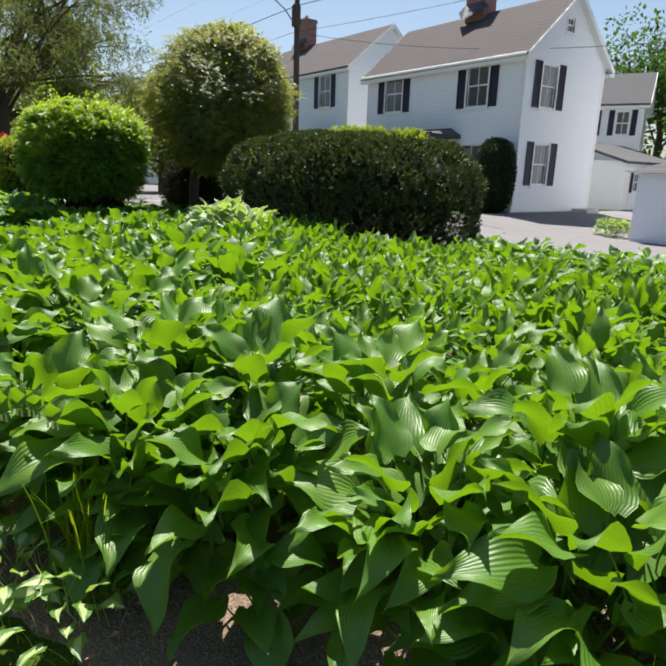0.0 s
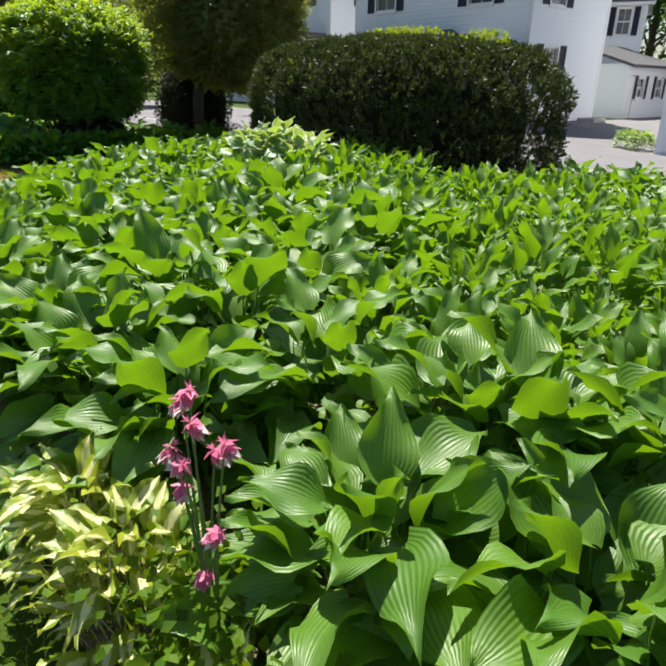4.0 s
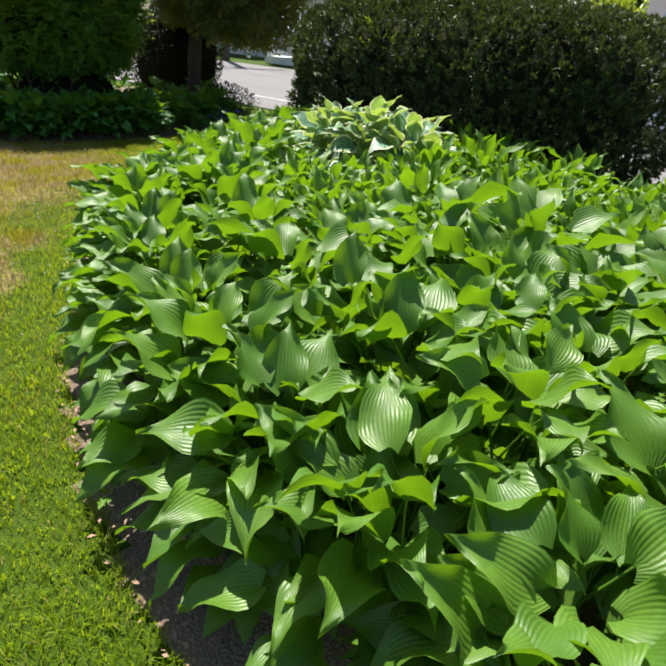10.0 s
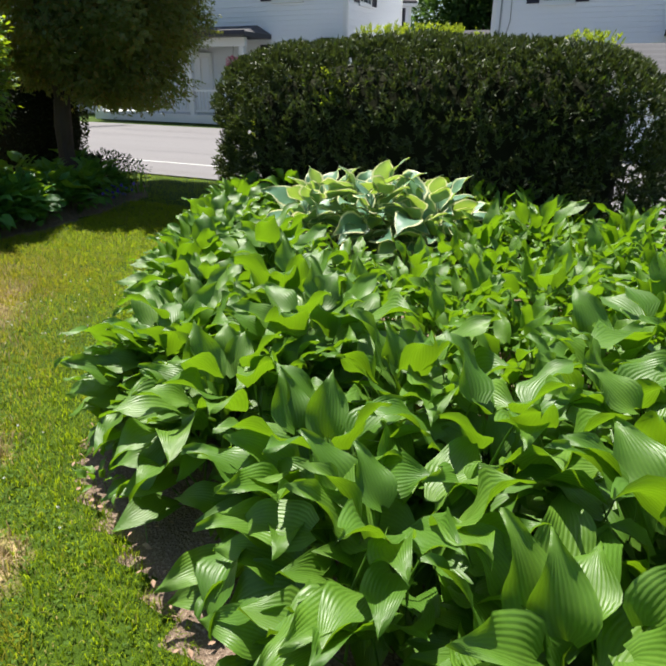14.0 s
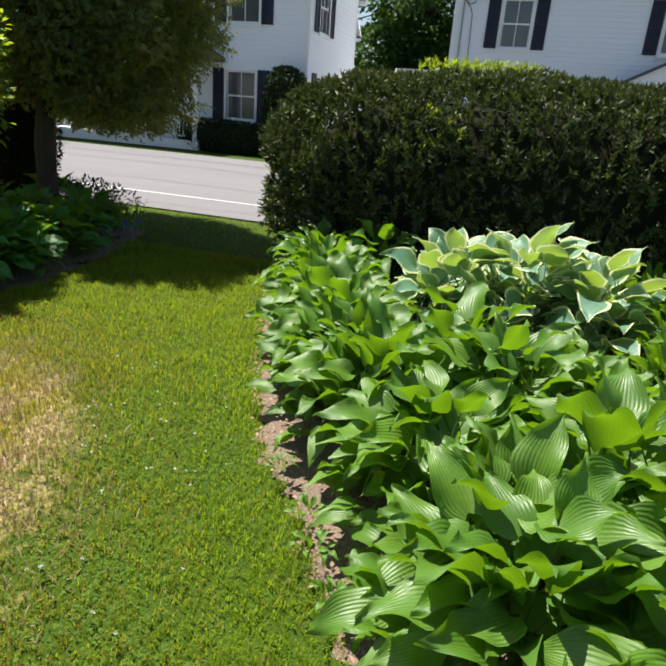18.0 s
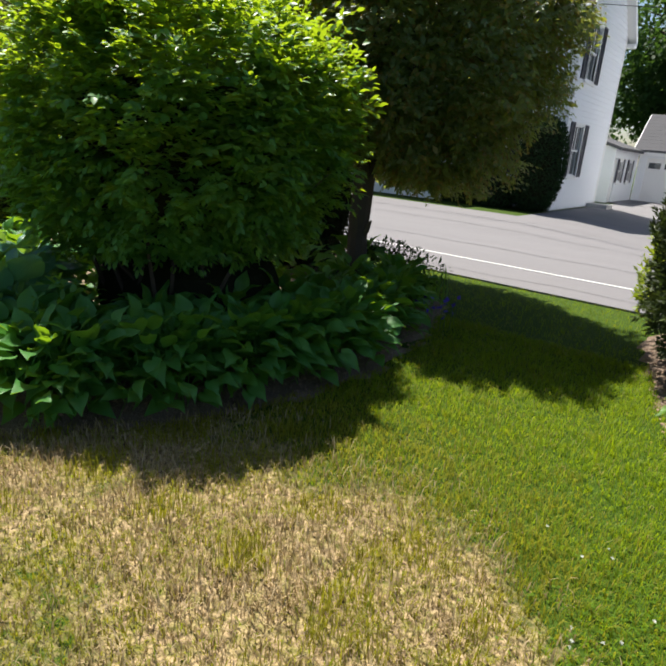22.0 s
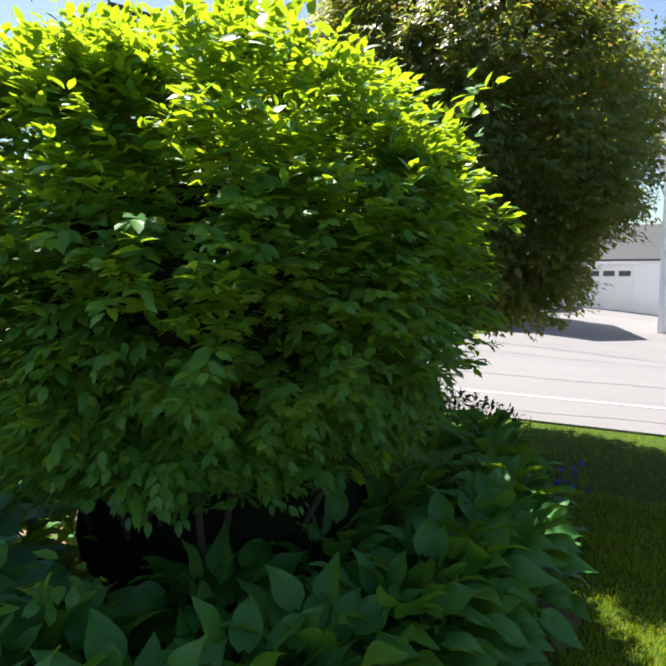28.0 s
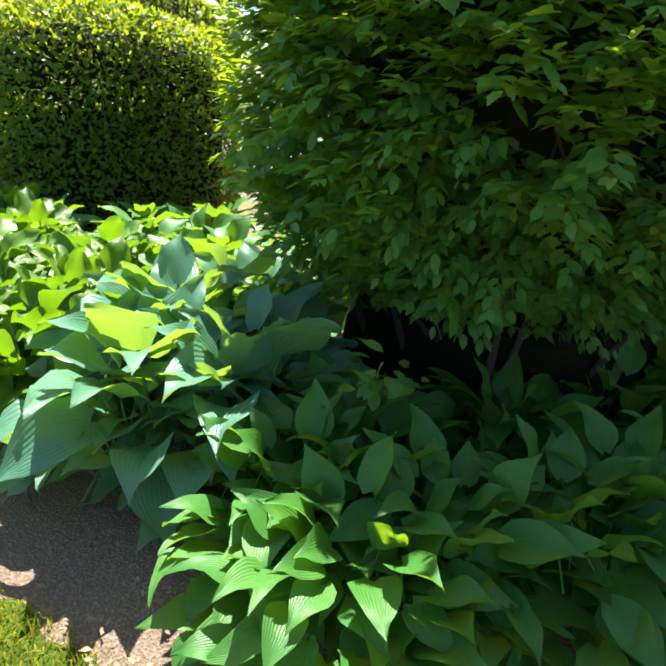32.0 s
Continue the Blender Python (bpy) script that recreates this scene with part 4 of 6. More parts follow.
for y in (15.9, 16.7, 18.3, 19.1):
    bm = bmesh.new()
    x, z = POLE.x + 0.25 * (y - 17.6), 10.06 + 0.061 * (y - 17.6)
    tube(bm, [(x, y, z - 0.05), (x, y, z), (x, y, z + 0.05), (x, y, z + 0.13)], [0.02, 0.055, 0.04, 0.05], 8)
    part("insulator", bm, METAL, PL)
bm = bmesh.new()
tube(bm, [(POLE.x + 0.32, 17.35, 7.75), (POLE.x + 0.32, 17.35, 7.82), (POLE.x + 0.32, 17.35, 8.6), (POLE.x + 0.32, 17.35, 8.7)], [0.17, 0.21, 0.21, 0.12], 14)
part("transformer", bm, POLEWOOD, PL, "dark grey cylindrical transformer")
bm = bmesh.new()
tube(bm, [(POLE.x, 17.5, 7.9), (POLE.x - 0.05, 16.95, 8.5), (POLE.x - 0.1, 16.4, 8.85), (POLE.x - 0.12, 16.0, 8.9)], 0.03, 8)
lp = part("lamp_arm", bm, METAL, PL, "curved street-lamp arm")
bm = bmesh.new()
tube(bm, [(POLE.x - 0.12, 16.1, 8.9), (POLE.x - 0.13, 15.95, 8.92), (POLE.x - 0.14, 15.75, 8.9), (POLE.x - 0.15, 15.5, 8.84), (POLE.x - 0.15, 15.4, 8.82)], [0.05, 0.11, 0.14, 0.11, 0.03], 12)
part("lamp_head", bm, METAL, lp, "grey cobra-head street lamp")


def wire(y0, z0, y1, z1, xe, sag, r=0.012, x_start=None):
    bm = bmesh.new()
    xa = POLE.x if x_start is None else x_start
    pts = []
    for k in range(25):
        t = k / 24
        pts.append((xa + (xe - xa) * t, y0 + (y1 - y0) * t, z0 + (z1 - z0) * t - sag * 4 * t * (1 - t)))
    tube(bm, pts, r, 5)
    return tagged(part("overhead_wire", bm, CABLE), "thin dark overhead wire", "wire", "overhead wires")


for y, z, sag, r in ((15.9, 10.1, 0.7, 0.004), (18.5, 10.1, 0.65, 0.004), (17.5, 8.7, 0.6, 0.018), (17.45, 7.6, 0.8, 0.008)):
    wire(y, z, y + 0.3, z, 24.0, sag, r)
    wire(y, z, y - 0.3, z + 0.5, -62.0, sag * 0.7, r)
wire(17.5, 7.6, 23.3, 5.9, -2.7, 0.5, 0.01)

# ---- plants ----


def shell_cloud(name, centre, radii, n, size, material, parent, power=2.0, lump=0.12, freq=2.2, depth=0.18, droop=0.0, z_min=None, wide=0.5, seed=0, label="", out_mix=0.6, level=0.6, kind="", flat=1.0, zf=1.0, taper=(0.0, 0.0)):
    """Leaves over a rounded, uneven body: each points outwards, with scatter."""
    g = np.random.default_rng(seed + 11)
    d = g.normal(size=(n, 3))
    d /= np.linalg.norm(d, axis=1, keepdims=True)
    r = np.array(radii, float)
    k = (np.abs(d) ** power).sum(1) ** (-1 / power)
    p = d * k[:, None]
    bulge = 1 + lump * lumps(p * r * [1, 1, zf], freq, seed) + lump * 0.5 * lumps(p * r * [1, 1, zf], freq * 2.7, seed + 3)
    bulge *= 1 - depth * g.random(n) ** 1.6
    slim = 1 - taper[0] * np.clip(p[:, 2], 0, 1) ** 1.5 - taper[1] * np.clip(-p[:, 2], 0, 1) ** 1.5
    p = p * np.stack([slim, slim, np.ones(n)], 1)
    p = p * bulge[:, None] * r + np.array(centre)
    nrm = d / r
    nrm /= np.linalg.norm(nrm, axis=1, keepdims=True)
    along = nrm * out_mix + g.normal(size=(n, 3)) * 0.55
    along[:, 2] = along[:, 2] * flat - droop
    up = nrm + g.normal(size=(n, 3)) * 0.5 + np.array([0, 0, level])
    s = size * g.uniform(0.65, 1.25, n)
    if z_min is not None:
        q = p[:, 2] > z_min
        p, along, up, s = p[q], along[q], up[q], s[q]
    return leaf_cloud(name, p, along, up, s, material, parent, wide, label=label, kind=kind, lite=True)


def blob(bm, centre, radii, power, lump, freq, seed, seg=28):
    """A closed uneven core that hides the inside of a dense shrub."""
    rows = []
    for i in range(seg // 2 + 1):
        th = math.pi * i / (seg // 2)
        row = []
        for j in range(seg):
            ph = 2 * math.pi * j / seg
            d = np.array([[math.sin(th) * math.cos(ph), math.sin(th) * math.sin(ph), math.cos(th)]])
            k = (np.abs(d) ** power).sum(1) ** (-1 / power)
            p = d * k[:, None]
            b = 1 + lump * lumps(p * np.array(radii), freq, seed)
            row.append(bm.verts.new(Vector((p * b[:, None] * np.array(radii))[0]) + Vector(centre)))
        rows.append(row)
    for r0, r1 in zip(rows, rows[1:]):
        for j in range(seg):
            bm.faces.new((r0[j], r1[j], r1[(j + 1) % seg], r0[(j + 1) % seg]))
    bmesh.ops.remove_doubles(bm, verts=bm.verts[:], dist=1e-4)
    bmesh.ops.recalc_face_normals(bm, faces=bm.faces[:])


# Near-black colour for solid shrub cores: the shade between leaves is painted in.
CORE_SHADE = solid("painted_core_shade", (0.016, 0.018, 0.009), 1.0, 0.4, 8.0, 0.8, 0.05)

# clipped yew hedge
YC, YR = (-0.03, 6.62, 0.88), (2.14, 1.28, 0.90)
hedge = thing("yew_hedge", (0.02, 7.0, 0), "large clipped dark green yew hedge with rounded ends", "hedge")
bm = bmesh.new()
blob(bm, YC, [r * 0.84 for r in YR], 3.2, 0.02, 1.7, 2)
part("core", bm, CORE_SHADE, hedge)


def tufts(name, centre, radii, count, needles, length, size, material, parent, power, lump, freq, depth, z_min, seed, label="", rise=0.8, wide=0.3):
    """Upright bundles of needles over a rounded, uneven body."""
    g = np.random.default_rng(seed)
    r = np.array(radii, float)
    d = g.uniform(-1, 1, size=(count, 3))
    area = np.array([r[1] * r[2], r[0] * r[2], r[0] * r[1]])
    face = g.choice(3, count, p=area / area.sum())
    d[np.arange(count), face] = np.where(g.random(count) < 0.5, -1.0, 1.0)
    d /= np.linalg.norm(d, axis=1, keepdims=True)
    q = d * ((np.abs(d) ** power).sum(1) ** (-1 / power))[:, None]
    b = 1 + lump * lumps(q * r, freq, seed) + 0.7 * lump * lumps(q * r, freq * 2.3, seed + 2) + 0.8 * lump * lumps(q * r, freq * 5.1, seed + 5)
    p = q * r * (np.maximum(b, 0.93) * (1 - depth * g.random(count) ** 2))[:, None] + np.array(centre)
    n = d / r
    n /= np.linalg.norm(n, axis=1, keepdims=True)
    axis = n * 0.75 + [0, 0, rise] + g.normal(size=(count, 3)) * 0.3
    axis /= np.linalg.norm(axis, axis=1, keepdims=True)
    keep = p[:, 2] > z_min
    p, axis = np.repeat(p[keep], needles, 0), np.repeat(axis[keep], needles, 0)
    m = len(p)
    along = axis * 0.8 + g.normal(size=(m, 3)) * 0.5
    return leaf_cloud(name, p + axis * (length * g.random((m, 1))), along, g.normal(size=(m, 3)) + [0, 0, 0.6], size * g.uniform(0.7, 1.25, m), material, parent, wide, label=label, lite=True)


tufts("foliage", YC, YR, 12000, 17, 0.09, 0.050, YEW, hedge, 3.2, 0.04, 1.7, 0.06, 0.03, 2, "dense dark yew sprigs")
for c, rr, nn in (((-0.45, 7.3, 1.86), (0.75, 0.35, 0.10), 900), ((1.35, 6.7, 1.74), (0.22, 0.25, 0.09), 200), ((-2.12, 6.45, 0.72), (0.10, 0.30, 0.34), 420), ((-0.55, 5.5, 1.35), (0.14, 0.08, 0.16), 60)):
    tufts("new_growth", c, rr, nn // 3, 12, 0.07, 0.045, YEW_NEW, hedge, 2.2, 0.15, 4.0, 0.5, -1.0, int(nn), "bright yellow-green new shoots", 0.9)
bm = bmesh.new()
for k in range(9):
    x = -1.7 + 0.42 * k
    tube(bm, [(x, 7.0, 0), (x + 0.05, 7.0, 0.5), (x - 0.05, 6.9, 1.0)], [0.05, 0.04, 0.02], 6)
part("branchwork", bm, BARK, hedge)


def branch_tree(tips, seed, tip_r=0.012, bend=0.25):
    """Limbs as curved tapering tubes, each from its fork to its tip."""
    g = random.Random(seed)
    bm = bmesh.new()
    for fork, tip, r in tips:
        f, t = Vector(fork), Vector(tip)
        mid = (f + t) / 2 + Vector((g.uniform(-1, 1), g.uniform(-1, 1), g.uniform(0, 1))) * bend * (t - f).length * 0.5
        pts = []
        for k in range(7):
            s = k / 6
            pts.append(f * (1 - s) ** 2 + mid * 2 * s * (1 - s) + t * s * s)
        tube(bm, pts, [r + (tip_r - r) * k / 6 for k in range(7)], 7)
    return bm


# burning bush
BC, BR = (-4.98, 4.18, 1.50), (1.20, 1.18, 1.0)
bush = thing("deciduous_shrub", (-4.98, 4.18, 0), "large rounded green shrub with sunlit yellow-green top leaves", "shrub")
g = random.Random(5)
tips = []
for k in range(90):
    a, e = g.uniform(0, 6.283), g.uniform(-0.1, 1.3)
    rr = g.uniform(0.6, 0.95)
    tips.append(((BC[0] + g.uniform(-0.32, 0.32), BC[1] + g.uniform(-0.32, 0.32), 0), (BC[0] + BR[0] * rr * math.cos(a) * math.cos(e), BC[1] + BR[1] * rr * math.sin(a) * math.cos(e), BC[2] - 0.3 + BR[2] * rr * math.sin(e)), g.uniform(0.008, 0.024)))
part("branchwork", branch_tree(tips, 5, 0.004), BARK, bush, "grey-brown stems")
# Dark filling in place of the shaded gaps behind the leaves.
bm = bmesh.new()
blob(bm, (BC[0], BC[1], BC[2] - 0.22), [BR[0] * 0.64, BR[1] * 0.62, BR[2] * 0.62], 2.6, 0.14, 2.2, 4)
part("core", bm, CORE_SHADE, bush)
# Dark blob added around the stems for the shade beneath the shrub.
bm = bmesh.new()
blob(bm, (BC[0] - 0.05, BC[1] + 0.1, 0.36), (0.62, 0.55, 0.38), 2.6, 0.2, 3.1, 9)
part("lower_core", bm, CORE_SHADE, bush)


def sprays(name, centre, radii, clusters, each, twig, size, material, parent, z_min, seed, power=2.4, taper=(0.05, 0.2), lump=0.12, deep=0.22, spread=0.12, droop=0.18, face=0.3, wide=0.5, fine=False, label=""):
    """Leafy twigs in clusters over a rounded body: each twig reaches outwards and bears pairs of hanging leaves."""
    g = np.random.default_rng(seed)
    r = np.array(radii, float)
    P, A, U, S = [], [], [], []
    for c in range(clusters):
        dc = g.normal(size=3)
        dc /= np.linalg.norm(dc)
        inset = 1 - deep * g.random() ** 1.5
        lean = g.normal(size=3) * 0.22
        for k in range(each):
            d = dc + g.normal(size=3) * spread
            d /= np.linalg.norm(d)
            q = d * (np.abs(d) ** power).sum() ** (-1 / power)
            b = 1 + lump * lumps((q * r)[None], 2.4, seed)[0] + 0.6 * lump * lumps((q * r)[None], 6.0, seed + 1)[0]
            slim = 1 - taper[0] * max(q[2], 0) ** 1.5 - taper[1] * max(-q[2], 0) ** 1.5
            tip = q * r * b * [slim, slim, 1] * inset * (1 - 0.10 * g.random()) + centre
            if tip[2] < z_min + 0.12 * g.random():
                continue
            out_dir = d / r
            out_dir /= np.linalg.norm(out_dir)
            out_dir = out_dir * [1, 1, 0.55] + [0, 0, 0.12] + lean + g.normal(size=3) * 0.2
            out_dir /= np.linalg.norm(out_dir)
            side = np.cross(out_dir, [0, 0, 1.0])
            side /= np.linalg.norm(side) + 1e-6
            L = twig * g.uniform(0.6, 1.3)
            m = int(g.integers(4, 8))
            for i in range(m):
                t = i / (m - 1)
                at = tip - out_dir * L * (1 - t) + [0, 0, -0.10 * t * t * L]
                for w in (-1, 1):
                    P.append(at + g.normal(size=3) * 0.006)
                    A.append(out_dir * (0.5 + 0.5 * t) + side * w * (1 - 0.6 * t) - [0, 0, droop * g.uniform(0.3, 1.6)] + g.normal(size=3) * 0.2)
                    U.append(np.array([0, 0, 1.0]) + out_dir * face + g.normal(size=3) * 0.3)
                    S.append(size * g.uniform(0.65, 1.25) * (1.1 - 0.35 * t))
    return leaf_cloud(name, np.array(P), np.array(A), np.array(U), np.array(S), material, parent, wide, label=label, fine=fine)


sprays("inner_foliage", np.array([BC[0], BC[1], BC[2] - 0.06]), [r * 0.86 for r in BR], 260, 6, 0.20, 0.07, BUSH, bush, 0.62, 44, 2.7, (0.0, 0.15), 0.08, 0.2, 0.16, fine=True)
sprays("foliage", np.array(BC), BR, 780, 7, 0.15, 0.068, BUSH, bush, 0.60, 4, 2.8, (0.08, 0.10), 0.07, 0.15, 0.08, 0.15, 0.25, fine=True)
g2 = np.random.default_rng(3)
for c in ((-3.90, 4.52, 2.20), (-3.86, 4.86, 1.75), (-4.15, 5.1, 1.98), (-5.31, 3.78, 2.55), (-4.6, 4.2, 2.52), (-5.0, 4.5, 2.56), (-4.62, 3.02, 0.62), (-4.2, 3.6, 2.3), (-4.1, 4.9, 2.1), (-5.6, 3.9, 2.45)):
    n = 30
    d = np.array([c[0] - BC[0], c[1] - BC[1], max(0.1, c[2] - BC[2])])
    d /= np.linalg.norm(d)
    p = np.array(c) + g2.normal(size=(n, 3)) * 0.04 + d * g2.uniform(-0.16, 0.06, (n, 1))
    leaf_cloud("long_shoot", p, d + g2.normal(size=(n, 3)) * 0.6, np.array([[0, 0, 1.0]]) + g2.normal(size=(n, 3)) * 0.4, 0.066 * g2.uniform(0.7, 1.3, n), BUSH, bush, 0.5, fine=True, kind="stuff")

# small round-headed tree
TC, TR = (-4.80, 7.05, 2.64), (1.54, 1.54, 1.74)
tree = thing("ornamental_tree", (-4.86, 6.34, 0), "small round-headed ornamental tree with bronze-tinged leaves", "tree")
g = random.Random(9)
fork = Vector((-4.88, 6.40, 1.1))
tips = []
MAIN_BRANCHES = ((-5.25, 6.55, 2.5), (-4.6, 6.95, 2.7), (-4.85, 6.25, 2.4), (-5.05, 7.25, 2.5))
for k in range(44):
    a, e = g.uniform(0, 6.283), g.uniform(-0.45, 1.4)
    rr = g.uniform(0.6, 0.92)
    tips.append((fork.lerp(Vector(MAIN_BRANCHES[k % 4]), g.uniform(0.45, 1.0)), (TC[0] + TR[0] * rr * math.cos(a) * math.cos(e), TC[1] + TR[1] * rr * math.sin(a) * math.cos(e), TC[2] + TR[2] * rr * math.sin(e)), g.uniform(0.008, 0.02)))
bm = branch_tree(tips, 9, 0.006)
part("branchwork", bm, BARK, tree, "dark spreading limbs")
bm = bmesh.new()
tube(bm, [(-4.83, 6.31, -0.05), (-4.85, 6.33, 0.25), (-4.87, 6.34, 0.6), (-4.88, 6.36, 0.9), (-4.88, 6.40, 1.2)], [0.16, 0.115, 0.10, 0.11, 0.10], 10)
for x, y, z in MAIN_BRANCHES:
    tube(bm, [(-4.88, 6.38, 1.05), ((x - 4.88) / 2 - 0.02, (y + 6.38) / 2, 0.5 * z + 0.5), (x, y, z)], [0.06, 0.042, 0.022], 8)
tube(bm, [(-4.84, 6.34, 0.62), (-4.74, 6.31, 0.70), (-4.70, 6.30, 0.80)], [0.04, 0.024, 0.01], 6)
part("trunk", bm, BARK, tree, "dark brown trunk with a cut stub")
sprays("crown", np.array(TC), TR, 1150, 7, 0.19, 0.064, PEAR, tree, 1.0, 6, 2.4, (0.20, 0.02), 0.18, 0.2, 0.06, 0.6, 0.6, label="dense small leaves, bronze at the top")
shell_cloud("crown_inner", TC, [r * 0.84 for r in TR], 24000, 0.09, PEAR, tree, 2.2, 0.10, 2.0, 0.6, 0.3, 1.2, 0.5, 7, "", 0.3)

# dark shrub behind the trunk
dk = thing("dark_shrub", (-6.3, 7.05, 0), "dark purple-leaved rounded shrub beside the tree trunk", "shrub")
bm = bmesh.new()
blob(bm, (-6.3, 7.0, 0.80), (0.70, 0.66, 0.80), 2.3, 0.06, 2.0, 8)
part("core", bm, CORE_SHADE, dk)
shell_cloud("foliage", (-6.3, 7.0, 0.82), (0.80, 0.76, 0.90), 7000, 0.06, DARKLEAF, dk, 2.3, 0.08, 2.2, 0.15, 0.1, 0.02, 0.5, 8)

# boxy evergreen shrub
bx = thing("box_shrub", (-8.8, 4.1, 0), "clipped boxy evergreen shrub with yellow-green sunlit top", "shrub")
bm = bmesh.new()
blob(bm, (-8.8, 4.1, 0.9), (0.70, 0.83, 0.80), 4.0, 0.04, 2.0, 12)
part("core", bm, CORE_SHADE, bx)
shell_cloud("foliage", (-8.8, 4.1, 0.92), (0.82, 0.95, 0.93), 34000, 0.056, BOX, bx, 4.0, 0.06, 2.2, 0.09, 0.0, 0.02, 0.5, 12)

# azalea
az = thing("azalea", (-12.4, 3.5, 0), "azalea covered in red flowers", "shrub")
shell_cloud("foliage", (-12.4, 3.5, 0.8), (1.1, 1.1, 0.85), 4000, 0.08, DARKLEAF, az, 2.2, 0.15, 2.0, 0.5, 0.0, 0.05, 0.5, 14)
shell_cloud("bloom", (-12.4, 3.5, 1.0), (1.1, 1.1, 0.95), 4500, 0.07, AZALEA, az, 2.2, 0.2, 2.4, 0.25, 0.0, 0.35, 0.9, 15, "red flower trusses")

# arborvitae, foundation hedge, plants by the houses
av = thing("arborvitae", (-7.6, 19.55, 0), "dark column-shaped arborvitae beside the house corner", "shrub")
bm = bmesh.new()
blob(bm, (-7.6, 19.5, 1.35), (0.58, 0.55, 1.28), 2.8, 0.03, 2.0, 16)
part("core", bm, CORE_SHADE, av)
shell_cloud("foliage", (-7.6, 19.5, 1.36), (0.68, 0.64, 1.36), 9000, 0.10, ARBOR, av, 2.8, 0.04, 2.0, 0.12, 0.0, 0.02, 0.4, 16)
fh = thing("foundation_hedge", (-9.7, 19.4, 0), "low dark clipped hedge along the house front", "hedge")
bm = bmesh.new()
blob(bm, (-9.7, 19.4, 0.45), (1.42, 0.5, 0.46), 4.5, 0.03, 2.0, 17)
part("core", bm, CORE_SHADE, fh)
shell_cloud("foliage", (-9.7, 19.4, 0.46), (1.5, 0.58, 0.52), 7000, 0.09, ARBOR, fh, 4.5, 0.04, 2.2, 0.12, 0.0, 0.02, 0.45, 17)
fb = thing("flower_basket", (-10.7, 18.9, 2.05), "hanging basket of pink flowers on the porch", "flower basket")
shell_cloud("flowers", (-10.75, 18.75, 2.0), (0.22, 0.22, 0.2), 260, 0.07, PINK, fb, 2, 0.2, 3, 0.4, 0.0, None, 0.8, 19)
bm = bmesh.new()
tube(bm, [(-10.75, 18.75, 1.78), (-10.75, 18.75, 1.84), (-10.75, 18.75, 1.98)], [0.09, 0.14, 0.17], 10)
tube(bm, [(-10.75, 18.75, 1.98), (-10.75, 18.82, 2.5)], 0.006, 4)
part("pot", bm, CABLE, fb, "dark hanging pot")


def big_tree(at, height, spread, seed, n=9000, leaf=0.28, material=None, trunk=0.35):
    x, y = at
    t = thing("tree", (x, y, 0), "tall leafy green tree behind the houses", "tree", "background trees")
    g = random.Random(seed)
    tips = []
    for k in range(16):
        a, e = g.uniform(0, 6.283), g.uniform(0.0, 1.3)
        z0 = g.uniform(0.2, 0.6) * height
        tips.append(((x, y, z0), (x + spread * 0.8 * math.cos(a) * math.cos(e), y + spread * 0.8 * math.sin(a) * math.cos(e), z0 + 0.35 * height * math.sin(e) + 0.5), 0.1))
    part("branchwork", branch_tree(tips, seed, 0.02), BARK, t)
    bm = bmesh.new()
    tube(bm, [(x, y, -0.3), (x, y, 0.3 * height), (x + 0.1, y, 0.85 * height)], [trunk, trunk * 0.75, 0.06], 9)
    part("trunk", bm, BARK, t)
    gg = np.random.default_rng(seed)
    cs = []
    for k in range(13):
        a, q = gg.uniform(0, 6.283), gg.uniform(0, 0.75)
        cs.append((x + spread * q * math.cos(a), y + spread * q * math.sin(a), height * gg.uniform(0.3, 0.88), spread * gg.uniform(0.3, 0.5)))
    pp, aa, uu, ss = [], [], [], []
    for cx, cy, cz, r in cs:
        m = n // 13
        d = gg.normal(size=(m, 3))
        d /= np.linalg.norm(d, axis=1, keepdims=True)
        p = d * (r * (0.55 + 0.5 * gg.random(m) ** 0.6) * (1 + 0.25 * lumps(d * 3, 1.3, cx)))[:, None] * [1, 1, 0.8] + [cx, cy, cz]
        pp.append(p)
        aa.append(d + gg.normal(size=(m, 3)) * 0.7 - [0, 0, 0.3])
        uu.append(gg.normal(size=(m, 3)) * 0.6 + [0, 0, 1])
        ss.append(leaf * gg.uniform(0.6, 1.3, m))
    leaf_cloud("crown", np.concatenate(pp), np.concatenate(aa), np.concatenate(uu), np.concatenate(ss), material or TREE, t, 0.65, lite=True)
    return t


for k, (x, y, h, s) in enumerate(((-8, 44, 15, 6), (0, 42, 14, 6), (6, 40, 15, 6), (13, 38, 16, 7), (20, 34, 15, 7), (-2, 50, 19, 7), (27, 24, 13, 6), (-16, 48, 12, 6), (-34, 34, 12, 5), (-44, 26, 10, 5), (-60, 30, 13, 7), (-58, 8, 12, 7), (-48, 2, 9, 5), (9, 50, 19, 7), (-27, 8.5, 6.2, 3.4), (-24, 13, 5.2, 3.0), (-34, 10, 8, 4))):
    big_tree((x, y), h, s, 40 + k, 19000 if 30 < y < 46 and x > -10 else 7000, 0.33 if y > 20 else 0.22, TREE_LIGHT if x < -20 and y < 14 else None)

